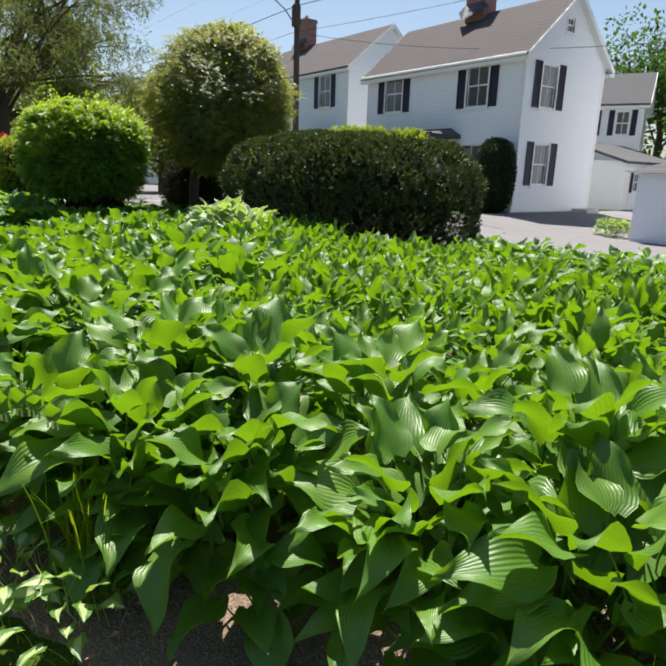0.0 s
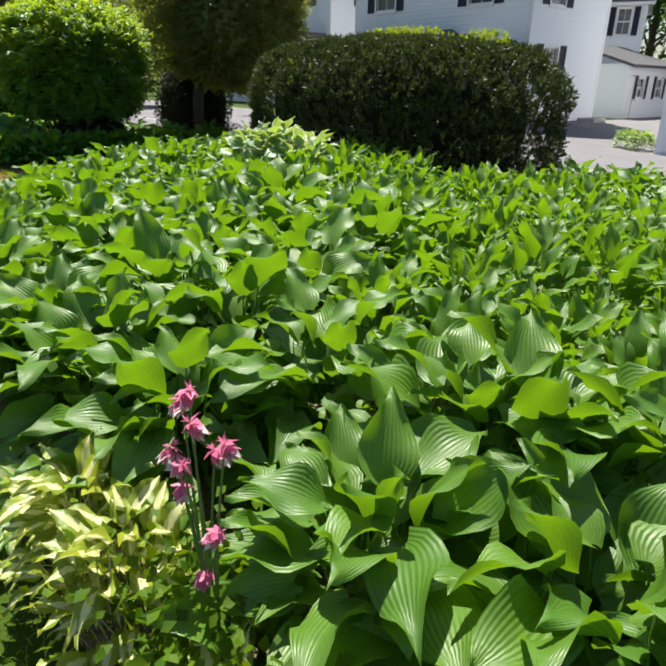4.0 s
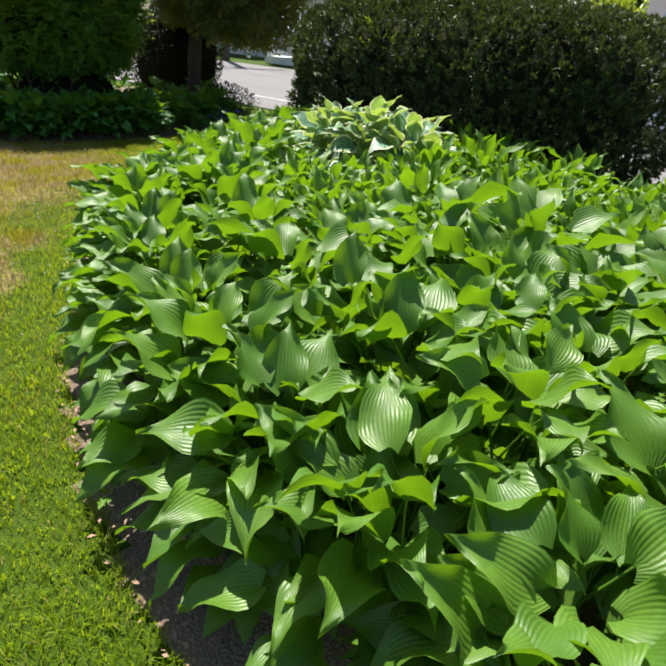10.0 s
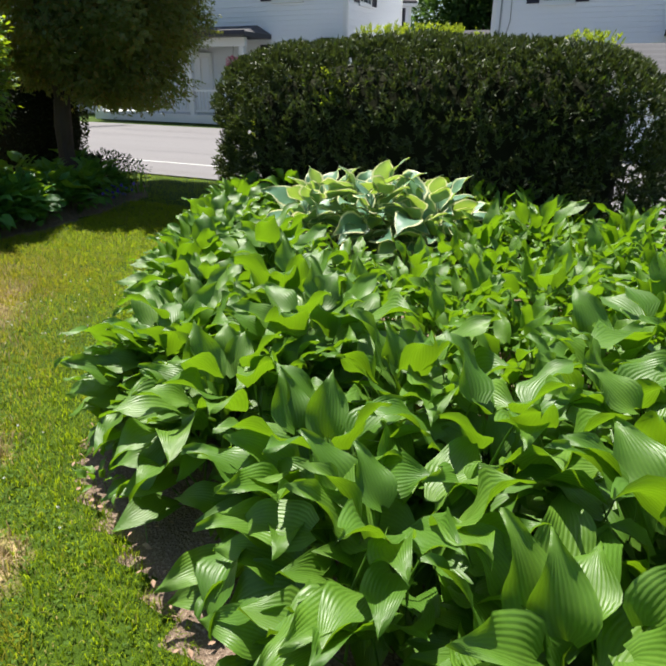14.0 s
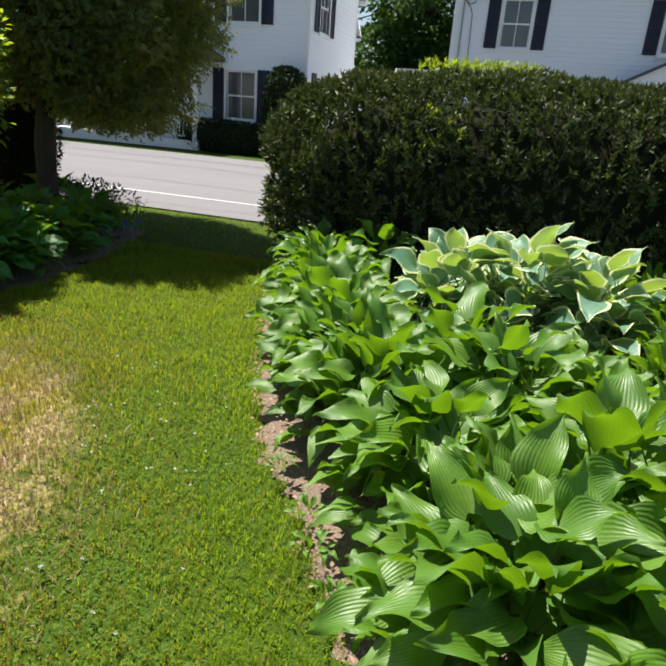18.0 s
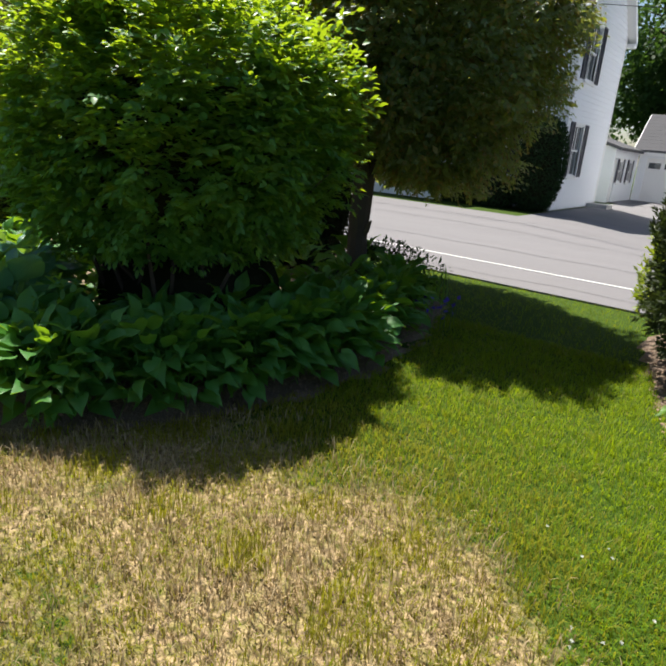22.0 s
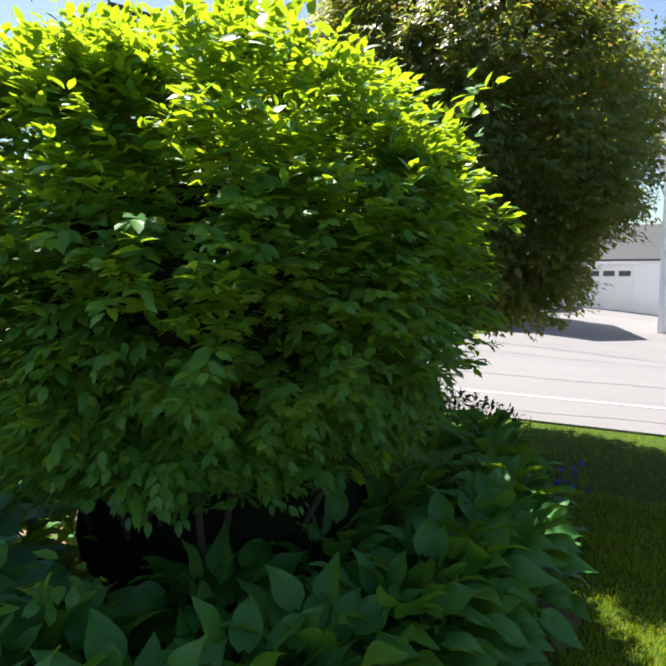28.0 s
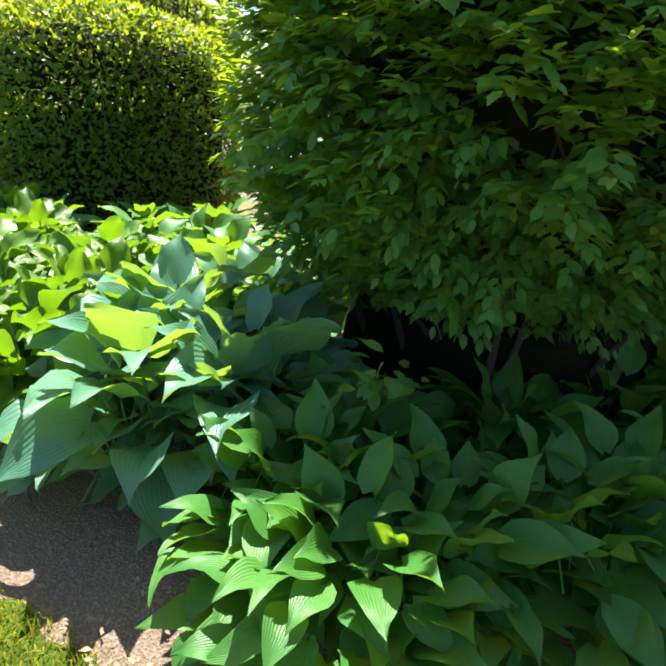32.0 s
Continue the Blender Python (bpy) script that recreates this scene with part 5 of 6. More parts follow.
# willow with fine hanging twigs
wl = thing("willow_tree", (-20.5, 5.0, 0), "large willow with fine drooping pale green foliage", "tree")
bm = bmesh.new()
tube(bm, [(-20.5, 5.0, -0.2), (-20.5, 5.0, 1.5), (-20.3, 5.1, 3.4), (-20.6, 5.0, 6.0)], [0.42, 0.33, 0.30, 0.2], 10)
part("trunk", bm, BARK, wl, "thick dark willow trunk")
g = random.Random(31)
gg = np.random.default_rng(31)
tips, pp, aa, ss = [], [], [], []
for k in range(34):
    a, e = 2.39996 * k + g.uniform(-0.3, 0.3), g.uniform(0.0, 1.1)
    z0 = g.uniform(2.2, 6.2)
    L = g.uniform(4.8, 8.4)
    f = Vector((-20.4, 5.0, z0))
    tip = f + Vector((L * math.cos(a) * math.cos(e), L * math.sin(a) * math.cos(e), 0.85 * L * math.sin(e)))
    tips.append((f, tip, g.uniform(0.06, 0.14)))
    for j in range(5):
        c = f.lerp(tip, g.uniform(0.42, 1.1)) + Vector((g.gauss(0, 0.8), g.gauss(0, 0.8), g.gauss(0.15, 0.25)))
        tips.append((f.lerp(tip, g.uniform(0.3, 0.7)), c, 0.03))
        wide = g.uniform(0.6, 1.1)
        for q in range(44):
            at = np.array(c) + gg.normal(size=3) * [wide * 0.6, wide * 0.6, 0.16]
            m = 17
            drop = np.sort(gg.random(m)) * g.uniform(0.25, 0.95)
            sway = gg.normal(size=2) * 0.45
            pp.append(at + np.stack([sway[0] * drop + gg.normal(0, 0.05, m), sway[1] * drop + gg.normal(0, 0.05, m), -drop * 0.8 + gg.normal(0, 0.04, m)], 1))
            aa.append(gg.normal(size=(m, 3)) * 0.55 + [sway[0], sway[1], -0.8])
            ss.append(gg.uniform(0.08, 0.17, m))
part("branchwork", branch_tree(tips, 31, 0.012, 0.3), BARK, wl, "dark arching limbs")
pp = np.concatenate(pp)
leaf_cloud("foliage", pp, np.concatenate(aa), gg.normal(size=(len(pp), 3)), np.concatenate(ss), WILLOW, wl, 0.26, lite=True, label="hanging fine willow foliage")

# ---- hostas ----


def hosta_leaf(seed, wide=0.62, droop=0.5, wave=0.05, fold=0.18, nu=4, nv=7, petiole=True):
    """One ribbed heart-shaped leaf of length 1 along +x, cupped along its midrib, with a wavy margin."""
    g = random.Random(seed)
    ph, tw = g.uniform(0, 6.28), g.uniform(-0.35, 0.35)
    fold = fold * g.uniform(0.7, 2.6)
    bend = g.uniform(-0.12, 0.12)
    verts, uvs, faces = [], [], []
    for i in range(nv + 1):
        t = i / nv
        w = wide * 0.5 * (math.sin(math.pi * t ** 0.62) ** (0.72 + 0.55 * t)) if 0 < t < 1 else 0.003
        if i == 0:
            w = wide * 0.14
        zc = 0.10 * math.sin(t * 2.2) - droop * t ** 2.3
        for j in range(nu + 1):
            s = j / nu * 2 - 1
            back = -0.10 * (abs(s) ** 1.5) * (1 - t) ** 4
            z = zc + fold * w * abs(s) ** 1.1 + wave * (abs(s) ** 2) * math.sin(ph + t * 9 + (s > 0) * 1.8) + tw * s * w * t
            verts.append((t + back, s * w + bend * t * t, z))
            uvs.append((j / nu, t))
    for i in range(nv):
        for j in range(nu):
            a = i * (nu + 1) + j
            faces.append((a, a + 1, a + nu + 2, a + nu + 1))
    if petiole:
        base = len(verts)
        for k in range(4):
            s = k / 3
            x, z, r = -0.55 * s, -0.95 * s ** 1.3 - 0.02, 0.016 + 0.012 * s
            for q in range(3):
                an = 2.094 * q
                verts.append((x, r * math.cos(an), z + r * math.sin(an)))
                uvs.append((0.5, 0.0))
        for k in range(3):
            for q in range(3):
                a = base + 3 * k
                faces.append((a + q, a + (q + 1) % 3, a + 3 + (q + 1) % 3, a + 3 + q))
    me = from_arrays("leaf", verts, faces, uvs)
    me.polygons.foreach_set("use_smooth", [True] * len(me.polygons))
    return me


def leaf_set(material, wide, seeds, droops, wave=0.05, nu=4, nv=7, petiole=True):
    out_set = []
    for s, d in zip(seeds, droops):
        me = hosta_leaf(s, wide, d, wave, nu=nu, nv=nv, petiole=petiole)
        me.materials.append(material)
        out_set.append(me)
    return out_set


DROOPS = (0.08, 0.18, 0.3, 0.42, 0.36, 0.25, 0.5, 0.14)
L_GREEN = leaf_set(HOSTA, 0.66, range(1, 9), DROOPS, 0.10, 6, 10)
L_EDGED = leaf_set(HOSTA_EDGED, 0.82, range(21, 29), DROOPS, 0.06)
L_BLUE = leaf_set(HOSTA_BLUE, 0.72, range(31, 39), DROOPS, 0.07)
L_GOLD = leaf_set(HOSTA_GOLD, 0.48, range(71, 79), DROOPS, 0.13, 4, 7)
L_FILL = leaf_set(HOSTA, 0.66, range(81, 89), DROOPS, 0.08, 4, 4, False)
L_FILL_DEEP = leaf_set(HOSTA_SHADE, 0.64, range(91, 99), DROOPS, 0.06, 4, 4, False)
L_FAR = leaf_set(HOSTA_SMALL, 0.44, range(101, 109), DROOPS, 0.09, 4, 5, False)
L_CREAM = leaf_set(HOSTA_CREAM, 0.64, range(41, 49), DROOPS, 0.06)
L_DEEP = leaf_set(HOSTA_SHADE, 0.64, range(51, 59), DROOPS, 0.05)
L_SMALL = leaf_set(HOSTA_SMALL, 0.48, range(61, 69), DROOPS, 0.09, 4, 6)


def leaf_poses(g, n, spread, height, size, lean=(0.0, 0.0), lift=0):
    """Poses of a clump's leaves: upright in the middle, lower and hanging outwards in overlapping tiers."""
    poses = []
    for k in range(n):
        q = ((k + 0.5) / n) ** 0.62
        a = k * 2.39996 + g.uniform(-0.5, 0.5)
        r = spread * (0.10 + 0.66 * q) * g.uniform(0.85, 1.15)
        z = height * (1.0 - 0.80 * q ** 2.6) * g.uniform(0.86, 1.06)
        pitch = 50 + lift - 60 * q ** 1.2 + g.uniform(-24, 24)
        s = size * (0.74 + 0.38 * math.sin(math.pi * min(1, q * 0.7 + 0.15))) * g.uniform(0.8, 1.18)
        m = Matrix.Translation((r * math.cos(a) + lean[0] * q, r * math.sin(a) + lean[1] * q, max(0.07, z))) @ Matrix.Rotation(a + g.uniform(-0.45, 0.45), 4, "Z") @ Matrix.Rotation(-radians(pitch), 4, "Y") @ Matrix.Rotation(g.uniform(-0.6, 0.6), 4, "X") @ Matrix.Scale(s, 4)
        poses.append((m, g.randrange(8) if q > 0.5 else (0, 1, 7, 5)[k % 4]))
    return poses


def hosta(at, label, leaves, n, spread, height, size, seed, group="hostas in the bed", lean=(0, 0)):
    h = thing("hosta", (at[0], at[1], 0.03), label, "hosta", group)
    g = random.Random(seed)
    for m, k in leaf_poses(g, n, spread, height, size, lean, 14 if leaves is L_SMALL else 0):
        place("leaf", leaves[k], m, h)
    if n > 30:
        low = place("lower_foliage", understory(leaves, seed % 3), Matrix.Rotation(seed * 1.9, 4, "Z") @ Matrix.Diagonal((spread / 0.4, spread / 0.4, height / 0.5, 1)), h)
        low["kind"] = "stuff"
    return h


UNDER = {}


def understory(leaves, k):
    """The small lower leaves that fill a clump inside."""
    if leaves is L_GREEN or leaves is L_SMALL:
        leaves = L_FILL
    elif leaves is L_DEEP:
        leaves = L_FILL_DEEP
    key = (leaves[0].name, k)
    if key not in UNDER:
        UNDER[key] = clump_mesh("lower_foliage", leaves, 46, 0.36, 0.36, 0.15, 600 + k)
    return UNDER[key]


def clump_mesh(name, leaves, n, spread, height, size, seed):
    """A whole clump's leaves in one mesh, for plants further off."""
    g = random.Random(seed)
    V, Fc, U, base = [], [], [], 0
    for m, k in leaf_poses(g, n, spread, height, size, lift=16 if leaves is L_FAR else 0):
        me = leaves[k]
        co = np.empty(len(me.vertices) * 3, dtype=np.float32)
        me.vertices.foreach_get("co", co)
        co = co.reshape(-1, 3)
        M = np.array(m)
        V.append(co @ M[:3, :3].T + M[:3, 3])
        Fc += [tuple(i + base for i in p.vertices) for p in me.polygons]
        uv = np.empty(len(me.loops) * 2, dtype=np.float32)
        me.uv_layers[0].data.foreach_get("uv", uv)
        li = np.empty(len(me.loops), dtype=np.int32)
        me.loops.foreach_get("vertex_index", li)
        vu = np.zeros((len(co), 2), dtype=np.float32)
        vu[li] = uv.reshape(-1, 2)
        U.append(vu)
        base += len(co)
    out_me = from_arrays(name, np.concatenate(V), Fc, np.concatenate(U))
    out_me.polygons.foreach_set("use_smooth", [True] * len(out_me.polygons))
    out_me.materials.append(leaves[0].materials[0])
    return out_me


def grow(poly, spacing, seed, keep):
    """Even but irregular planting points inside a bed."""
    g = random.Random(seed)
    pts = []
    x0, x1 = min(p[0] for p in poly), max(p[0] for p in poly)
    y0, y1 = min(p[1] for p in poly), max(p[1] for p in poly)
    row = 0
    y = y0
    while y < y1:
        x = x0 + (spacing / 2 if row % 2 else 0)
        while x < x1:
            p = (x + g.uniform(-0.28, 0.28) * spacing, y + g.uniform(-0.28, 0.28) * spacing)
            if inside(poly, [p[0]], [p[1]])[0] and keep(p):
                pts.append(p)
            x += spacing
        y += spacing * 0.866
        row += 1
    return pts


MOUND = (0.2, 4.62)


def along_edge(line, offset, step, start, stop):
    """Points at even steps along a bed's edge, moved inwards."""
    pts, left = [], 0.0
    for (xa, ya), (xb, yb) in zip(line, line[1:]):
        L = math.hypot(xb - xa, yb - ya)
        s = left
        while s < L:
            t = s / L
            nx_, ny_ = -(yb - ya) / L, (xb - xa) / L
            pts.append((xa + (xb - xa) * t + nx_ * offset, ya + (yb - ya) * t + ny_ * offset))
            s += step
        left = s - L
    return [p for p in pts if start <= p[0] <= stop]


def far_from(p, c, r):
    return math.hypot(p[0] - c[0], p[1] - c[1]) > r


front = [p for p in along_edge(EDGE, 0.48, 0.47, -1.6, 9.0) if far_from(p, (5.25, 1.0), 0.26) and far_from(p, (4.92, 1.05), 0.3)]
for k, p in enumerate(front):
    if p[1] < 5.6:
        hosta(p, "large green ribbed-leaf hosta at the bed's edge", L_GREEN, 57, 0.44, 0.50, 0.185, 100 + k)
second = [p for p in along_edge(EDGE, 0.92, 0.50, -1.4, 9.0) if far_from(p, MOUND, 0.85) and p[1] < 5.6]
for k, p in enumerate(second):
    hosta(p, "large green ribbed-leaf hosta in the massed bed", L_GREEN, 35, 0.38, 0.60, 0.198, 300 + k)

CLUMPS = [clump_mesh("foliage", L_FAR, 34, 0.30, h, s, 500 + i) for i, (h, s) in enumerate(((0.46, 0.15), (0.52, 0.16), (0.43, 0.145), (0.50, 0.17)))]
CLUMPS_BIG = [clump_mesh("foliage", L_FILL, 26, 0.36, 0.56, 0.2, 520 + i) for i in range(3)]

CLUMPS_DEEP = [clump_mesh("foliage", L_FILL_DEEP, 30, 0.36, 0.46, 0.19, 540 + i) for i in range(3)]


def interior(p):
    d = float(edge_distance(EDGE, [p[0]], [p[1]])[0])
    hedge_gap = not (-2.25 < p[0] < 2.3 and p[1] > 5.45)
    return d > 1.2 and far_from(p, MOUND, 0.8) and hedge_gap and p[1] < 7.5 and p[0] < 10.5


pts_in = sorted(grow(BED, 0.345, 77, interior), key=lambda p: float(edge_distance(EDGE, [p[0]], [p[1]])[0]))
rest = []
for k, p in enumerate(pts_in):
    big = lumps(np.array([[p[0], p[1], 0.0]]), 1.1, 2)[0] > 0.45
    if k < 84:
        hosta(p, "broad-leaved green hosta in the massed bed" if big else "small-leaved bright green hosta in the massed bed", L_GREEN if big else L_SMALL, 24 if big else 30, 0.34 if big else 0.30, 0.54 if big else 0.48, 0.2 if big else 0.155, 1500 + k)
    else:
        rest.append((p, CLUMPS_BIG[k % 3] if big else CLUMPS[k % 4], k))
V, Fc, U, MI, base = [], [], [], [], 0
for p, me, k in rest:
    co = np.empty(len(me.vertices) * 3, dtype=np.float32)
    me.vertices.foreach_get("co", co)
    co = co.reshape(-1, 3) * random.Random(k).uniform(0.9, 1.15) * (1 - 0.26 * float(smooth(4.8, 6.6, p[1]) * smooth(0.8, 2.4, p[0])))
    c_, s_ = math.cos(k * 1.7), math.sin(k * 1.7)
    V.append(np.stack([co[:, 0] * c_ - co[:, 1] * s_ + p[0], co[:, 0] * s_ + co[:, 1] * c_ + p[1], co[:, 2] + 0.03], 1))
    lv = np.empty(len(me.loops), dtype=np.int32)
    me.loops.foreach_get("vertex_index", lv)
    Fc.append(lv.reshape(-1, 4) + base)
    uv = np.empty(len(me.loops) * 2, dtype=np.float32)
    me.uv_layers[0].data.foreach_get("uv", uv)
    U.append(uv)
    MI.append(np.full(len(lv) // 4, 0 if me in CLUMPS else 1, dtype=np.int32))
    base += len(co)
V, Fc = np.concatenate(V), np.concatenate(Fc)
me = bpy.data.meshes.new("hosta_mass")
me.vertices.add(len(V))
me.vertices.foreach_set("co", V.astype(np.float32).ravel())
me.loops.add(Fc.size)
me.loops.foreach_set("vertex_index", Fc.astype(np.int32).ravel())
me.polygons.add(len(Fc))
me.polygons.foreach_set("loop_start", (np.arange(len(Fc)) * 4).astype(np.int32))
me.polygons.foreach_set("loop_total", np.full(len(Fc), 4, dtype=np.int32))
me.uv_layers.new(name="UVMap").data.foreach_set("uv", np.concatenate(U))
me.materials.append(HOSTA_SMALL)
me.materials.append(HOSTA)
me.polygons.foreach_set("material_index", np.concatenate(MI))
me.polygons.foreach_set("use_smooth", np.ones(len(Fc), dtype=bool))
me.update()
tagged(part("hosta_mass", me, None), "dense mass of green hostas filling the far bed", "hosta", kind="stuff")

for k, (dx, dy, sc) in enumerate(((0, 0, 1.0), (-0.42, -0.02, 0.9), (0.42, 0.06, 0.9), (0.1, 0.38, 0.85))):
    hosta((MOUND[0] + dx, MOUND[1] + dy), "tall hosta with blue-green leaves and yellow margins", L_EDGED, 46, 0.46, 0.72 * sc + 0.03, 0.205, 700 + k, "gold-edged hostas")

# left bed
for k, p in enumerate(((-4.38, 2.78), (-4.12, 3.25), (-3.95, 3.75), (-3.86, 4.25), (-3.83, 4.75), (-3.92, 5.25), (-4.08, 5.75), (-4.3, 6.25), (-4.78, 3.12), (-4.5, 3.6), (-4.34, 4.1), (-4.3, 4.65), (-4.36, 5.15), (-4.5, 5.7), (-4.66, 2.80), (-4.3, 3.0), (-4.62, 3.0), (-4.05, 3.5), (-3.9, 4.0), (-3.86, 4.5))):
    hosta(p, "deep green hosta in the shade of the shrub", L_DEEP, 60, 0.43, 0.42, 0.148, 800 + k, "hostas under the shrub")
for k, p in enumerate(((-5.12, 2.98), (-5.34, 2.74), (-5.62, 2.98), (-5.75, 3.4))):
    hosta(p, "large blue-green hosta with broad pale-edged leaves", L_BLUE, 44, (0.46, 0.50, 0.44, 0.4)[k], (0.56, 0.52, 0.58, 0.55)[k], (0.235, 0.245, 0.22, 0.2)[k], 840 + k, "blue hostas")
for k, p in enumerate(((-5.85, 2.52), (-6.1, 2.75), (-6.2, 2.85), (-6.3, 2.2), (-6.8, 2.6), (-6.75, 3.15), (-7.4, 2.4), (-7.4, 3.0), (-8.0, 2.6), (-8.1, 3.1), (-8.7, 2.5), (-9.3, 2.8))):
    hosta(p, "sunlit bright green hosta in the shrub bed", L_GREEN, 34, 0.40, 0.52, 0.18, 860 + k, "hostas under the shrub")

# low planting in the shade behind the shrub
for k, p in enumerate(grow([(-9.5, 2.6), (-5.8, 3.4), (-4.9, 5.5), (-4.9, 7.0), (-6.5, 7.5), (-10.5, 6.5)], 0.52, 91, lambda p: far_from(p, (-5.0, 4.2), 0.3) and far_from(p, (-8.8, 4.1), 1.0) and far_from(p, (-6.3, 7.0), 0.75) and far_from(p, (-4.86, 6.34), 0.25) and not (p[1] > 4.7 and p[0] < -5.3))):
    hs = thing("hosta", (p[0], p[1], 0.03), "deep green hosta deep in the shrub bed", "hosta", "hostas under the shrub")
    place("foliage", CLUMPS_DEEP[k % 3], Matrix.Rotation(k * 1.3, 4, "Z"), hs)

# ---- small plants at the bed's front ----
for k, p in enumerate(((4.68, 0.92), (4.92, 0.94), (5.36, 0.95), (5.6, 0.92))):
    hosta(p, "small golden hosta with cream-centred leaves", L_GOLD, (56, 50, 28, 30)[k], 0.21, (0.36, 0.34, 0.26, 0.22)[k], (0.105, 0.105, 0.09, 0.09)[k], 900 + k, "cream hostas")
for k, p in enumerate(((4.3, 0.9), (5.85, 1.12), (6.05, 1.25))):
    hosta(p, "small dull green variegated hosta", L_CREAM, (52, 28, 28)[k], (0.25, 0.2, 0.2)[k], 0.17, 0.078, 920 + k, "cream hostas")

# seedlings and weeds along the bare soil
for k, (x, y, n_, sp, hh, sz) in enumerate(((0.02, 2.27, 16, 0.16, 0.16, 0.11), (-0.42, 2.66, 14, 0.07, 0.07, 0.045), (-0.33, 2.5, 14, 0.08, 0.06, 0.045), (-0.2, 2.3, 12, 0.06, 0.06, 0.04), (-0.62, 2.9, 12, 0.06, 0.07, 0.04), (0.3, 1.78, 12, 0.08, 0.07, 0.05), (2.3, 0.86, 12, 0.07, 0.07, 0.045), (3.4, 0.76, 12, 0.07, 0.07, 0.045), (-4.1, 2.62, 10, 0.07, 0.07, 0.05))):
    hosta((x, y), "pale green hosta seedling on bare soil" if k == 0 else "low pale green weed on the bed's bare edge", L_SMALL, n_, sp, hh, sz, 960 + k, "weeds on the soil")

# columbine
cb = thing("columbine", (5.2, 1.02, 0.03), "columbine with drooping pink and white flowers on thin stems", "flower")
g = random.Random(4)
for k, (x, y, z) in enumerate((5.18 + 1.25 * (x - 5.18), 1.01 + 1.25 * (y - 1.01), z) for x, y, z in ((5.15, 1.02, 0.80), (5.19, 1.0, 0.765), (5.25, 1.02, 0.75), (5.1, 1.03, 0.75), (5.12, 1.0, 0.67), (5.18, 1.04, 0.68), (5.15, 1.0, 0.65), (5.14, 1.0, 0.59), (5.25, 1.0, 0.57), (5.2, 1.0, 0.42))):
    bm = bmesh.new()
    tube(bm, [(5.2 + 0.01 * (k % 3), 1.02, 0.03), (5.2 + 0.3 * (x - 5.2), 1.01, z * 0.6), (x, y, z)], [0.004, 0.003, 0.002], 5)
    part("stem", bm, STEM, cb)
    tilt = Vector((g.gauss(0, 0.45), g.gauss(0, 0.45), 1)).normalized()
    ux = tilt.orthogonal().normalized()
    uy = tilt.cross(ux)
    U3 = np.array([ux, uy, tilt])

    def ring(name, m, elev, size, material, wide, parent, turn, label="", drop=0.0):
        a = np.linspace(0, 2 * math.pi, m + 1)[:-1] + turn + np.array([g.gauss(0, 0.12) for _ in range(m)])
        e = np.radians(elev) + np.array([g.gauss(0, 0.15) for _ in range(m)])
        d = np.stack([np.cos(a) * np.cos(e), np.sin(a) * np.cos(e), np.sin(e)], 1) @ U3
        u = np.stack([-np.cos(a) * np.sin(e), -np.sin(a) * np.sin(e), np.cos(e)], 1) @ U3
        p = np.repeat([[x, y, z]], m, 0) - np.array(tilt) * drop
        return leaf_cloud(name, p, d, u, 0.86 * size * np.array([g.uniform(0.85, 1.15) for _ in range(m)]), material, parent, wide, label=label)

    fl = ring("flower", 5, -8, 0.030, PINK, 0.62, cb, k, "pink columbine flower")
    ring("middle_petal", 6, -42, 0.030, PINK, 0.75, fl, k + 0.5, drop=0.004)
    ring("lower_petal", 6, -66, 0.034, PINK, 0.7, fl, k + 0.2, drop=0.006)
    ring("inner_petal", 6, -60, 0.040, PALE, 0.55, fl, k + 0.7, drop=0.006)
    ring("spur", 5, 62, 0.022, PINK, 0.3, fl, k + 0.3)
n = 1300
g2 = np.random.default_rng(8)
p = np.stack([5.2 + g2.normal(0, 0.17, n), 0.99 + g2.normal(0, 0.09, n), 0.05 + 0.36 * g2.random(n)], 1)
leaf_cloud("basal_leaves", p, g2.normal(size=(n, 3)) + [0, 0, 0.2], g2.normal(size=(n, 3)) * 0.4 + [0, 0, 1], 0.03 * g2.uniform(0.7, 1.4, n), CLOVER, cb, 0.8, label="small lobed blue-green leaves")

# solomon's seal
for k, (x, y, az_) in enumerate(((5.8, 0.96, 0.9),)):
    so = thing("solomons_seal", (x, y, 0.03), "arching stem with paired leaves and a row of small cream bells", "plant", "arching stems")
    d = Vector((math.cos(az_), math.sin(az_), 0))
    pts = [Vector((x, y, 0.03)) + d * (0.34 * t ** 1.4) + Vector((0, 0, 0.64 * math.sin(t * 1.9))) for t in (i / 10 for i in range(11))]
    bm = bmesh.new()
    tube(bm, pts, [0.0042 - 0.00025 * i for i in range(11)], 6)
    part("stem", bm, STEM, so)
    sd = d.cross(Vector((0, 0, 1)))
    for i in range(3, 11):
        for s in (-1, 1):
            m = Matrix.Translation(pts[i] - Vector((x, y, 0.03))) @ Matrix.Rotation(az_ + s * 0.9, 4, "Z") @ Matrix.Rotation(-radians(68 + 9 * math.sin(i * 2.1 + s)), 4, "Y") @ Matrix.Rotation(s * 0.5, 4, "X") @ Matrix.Scale(0.095 - 0.003 * i, 4)
            place("leaf", L_FILL[(i + (s > 0)) % 8], m, so)
        bm = bmesh.new()
        for o in (-0.012, 0.0, 0.012):
            q = pts[i] + sd * o * 0.6 + d * o * 1.4
            tube(bm, [q, q - Vector((0, 0, 0.007)), q - Vector((0, 0, 0.017)), q - Vector((0, 0, 0.022))], [0.001, 0.003, 0.0028, 0.0036], 6)
        part("bell", bm, BELL, so, "small cream bell flower")


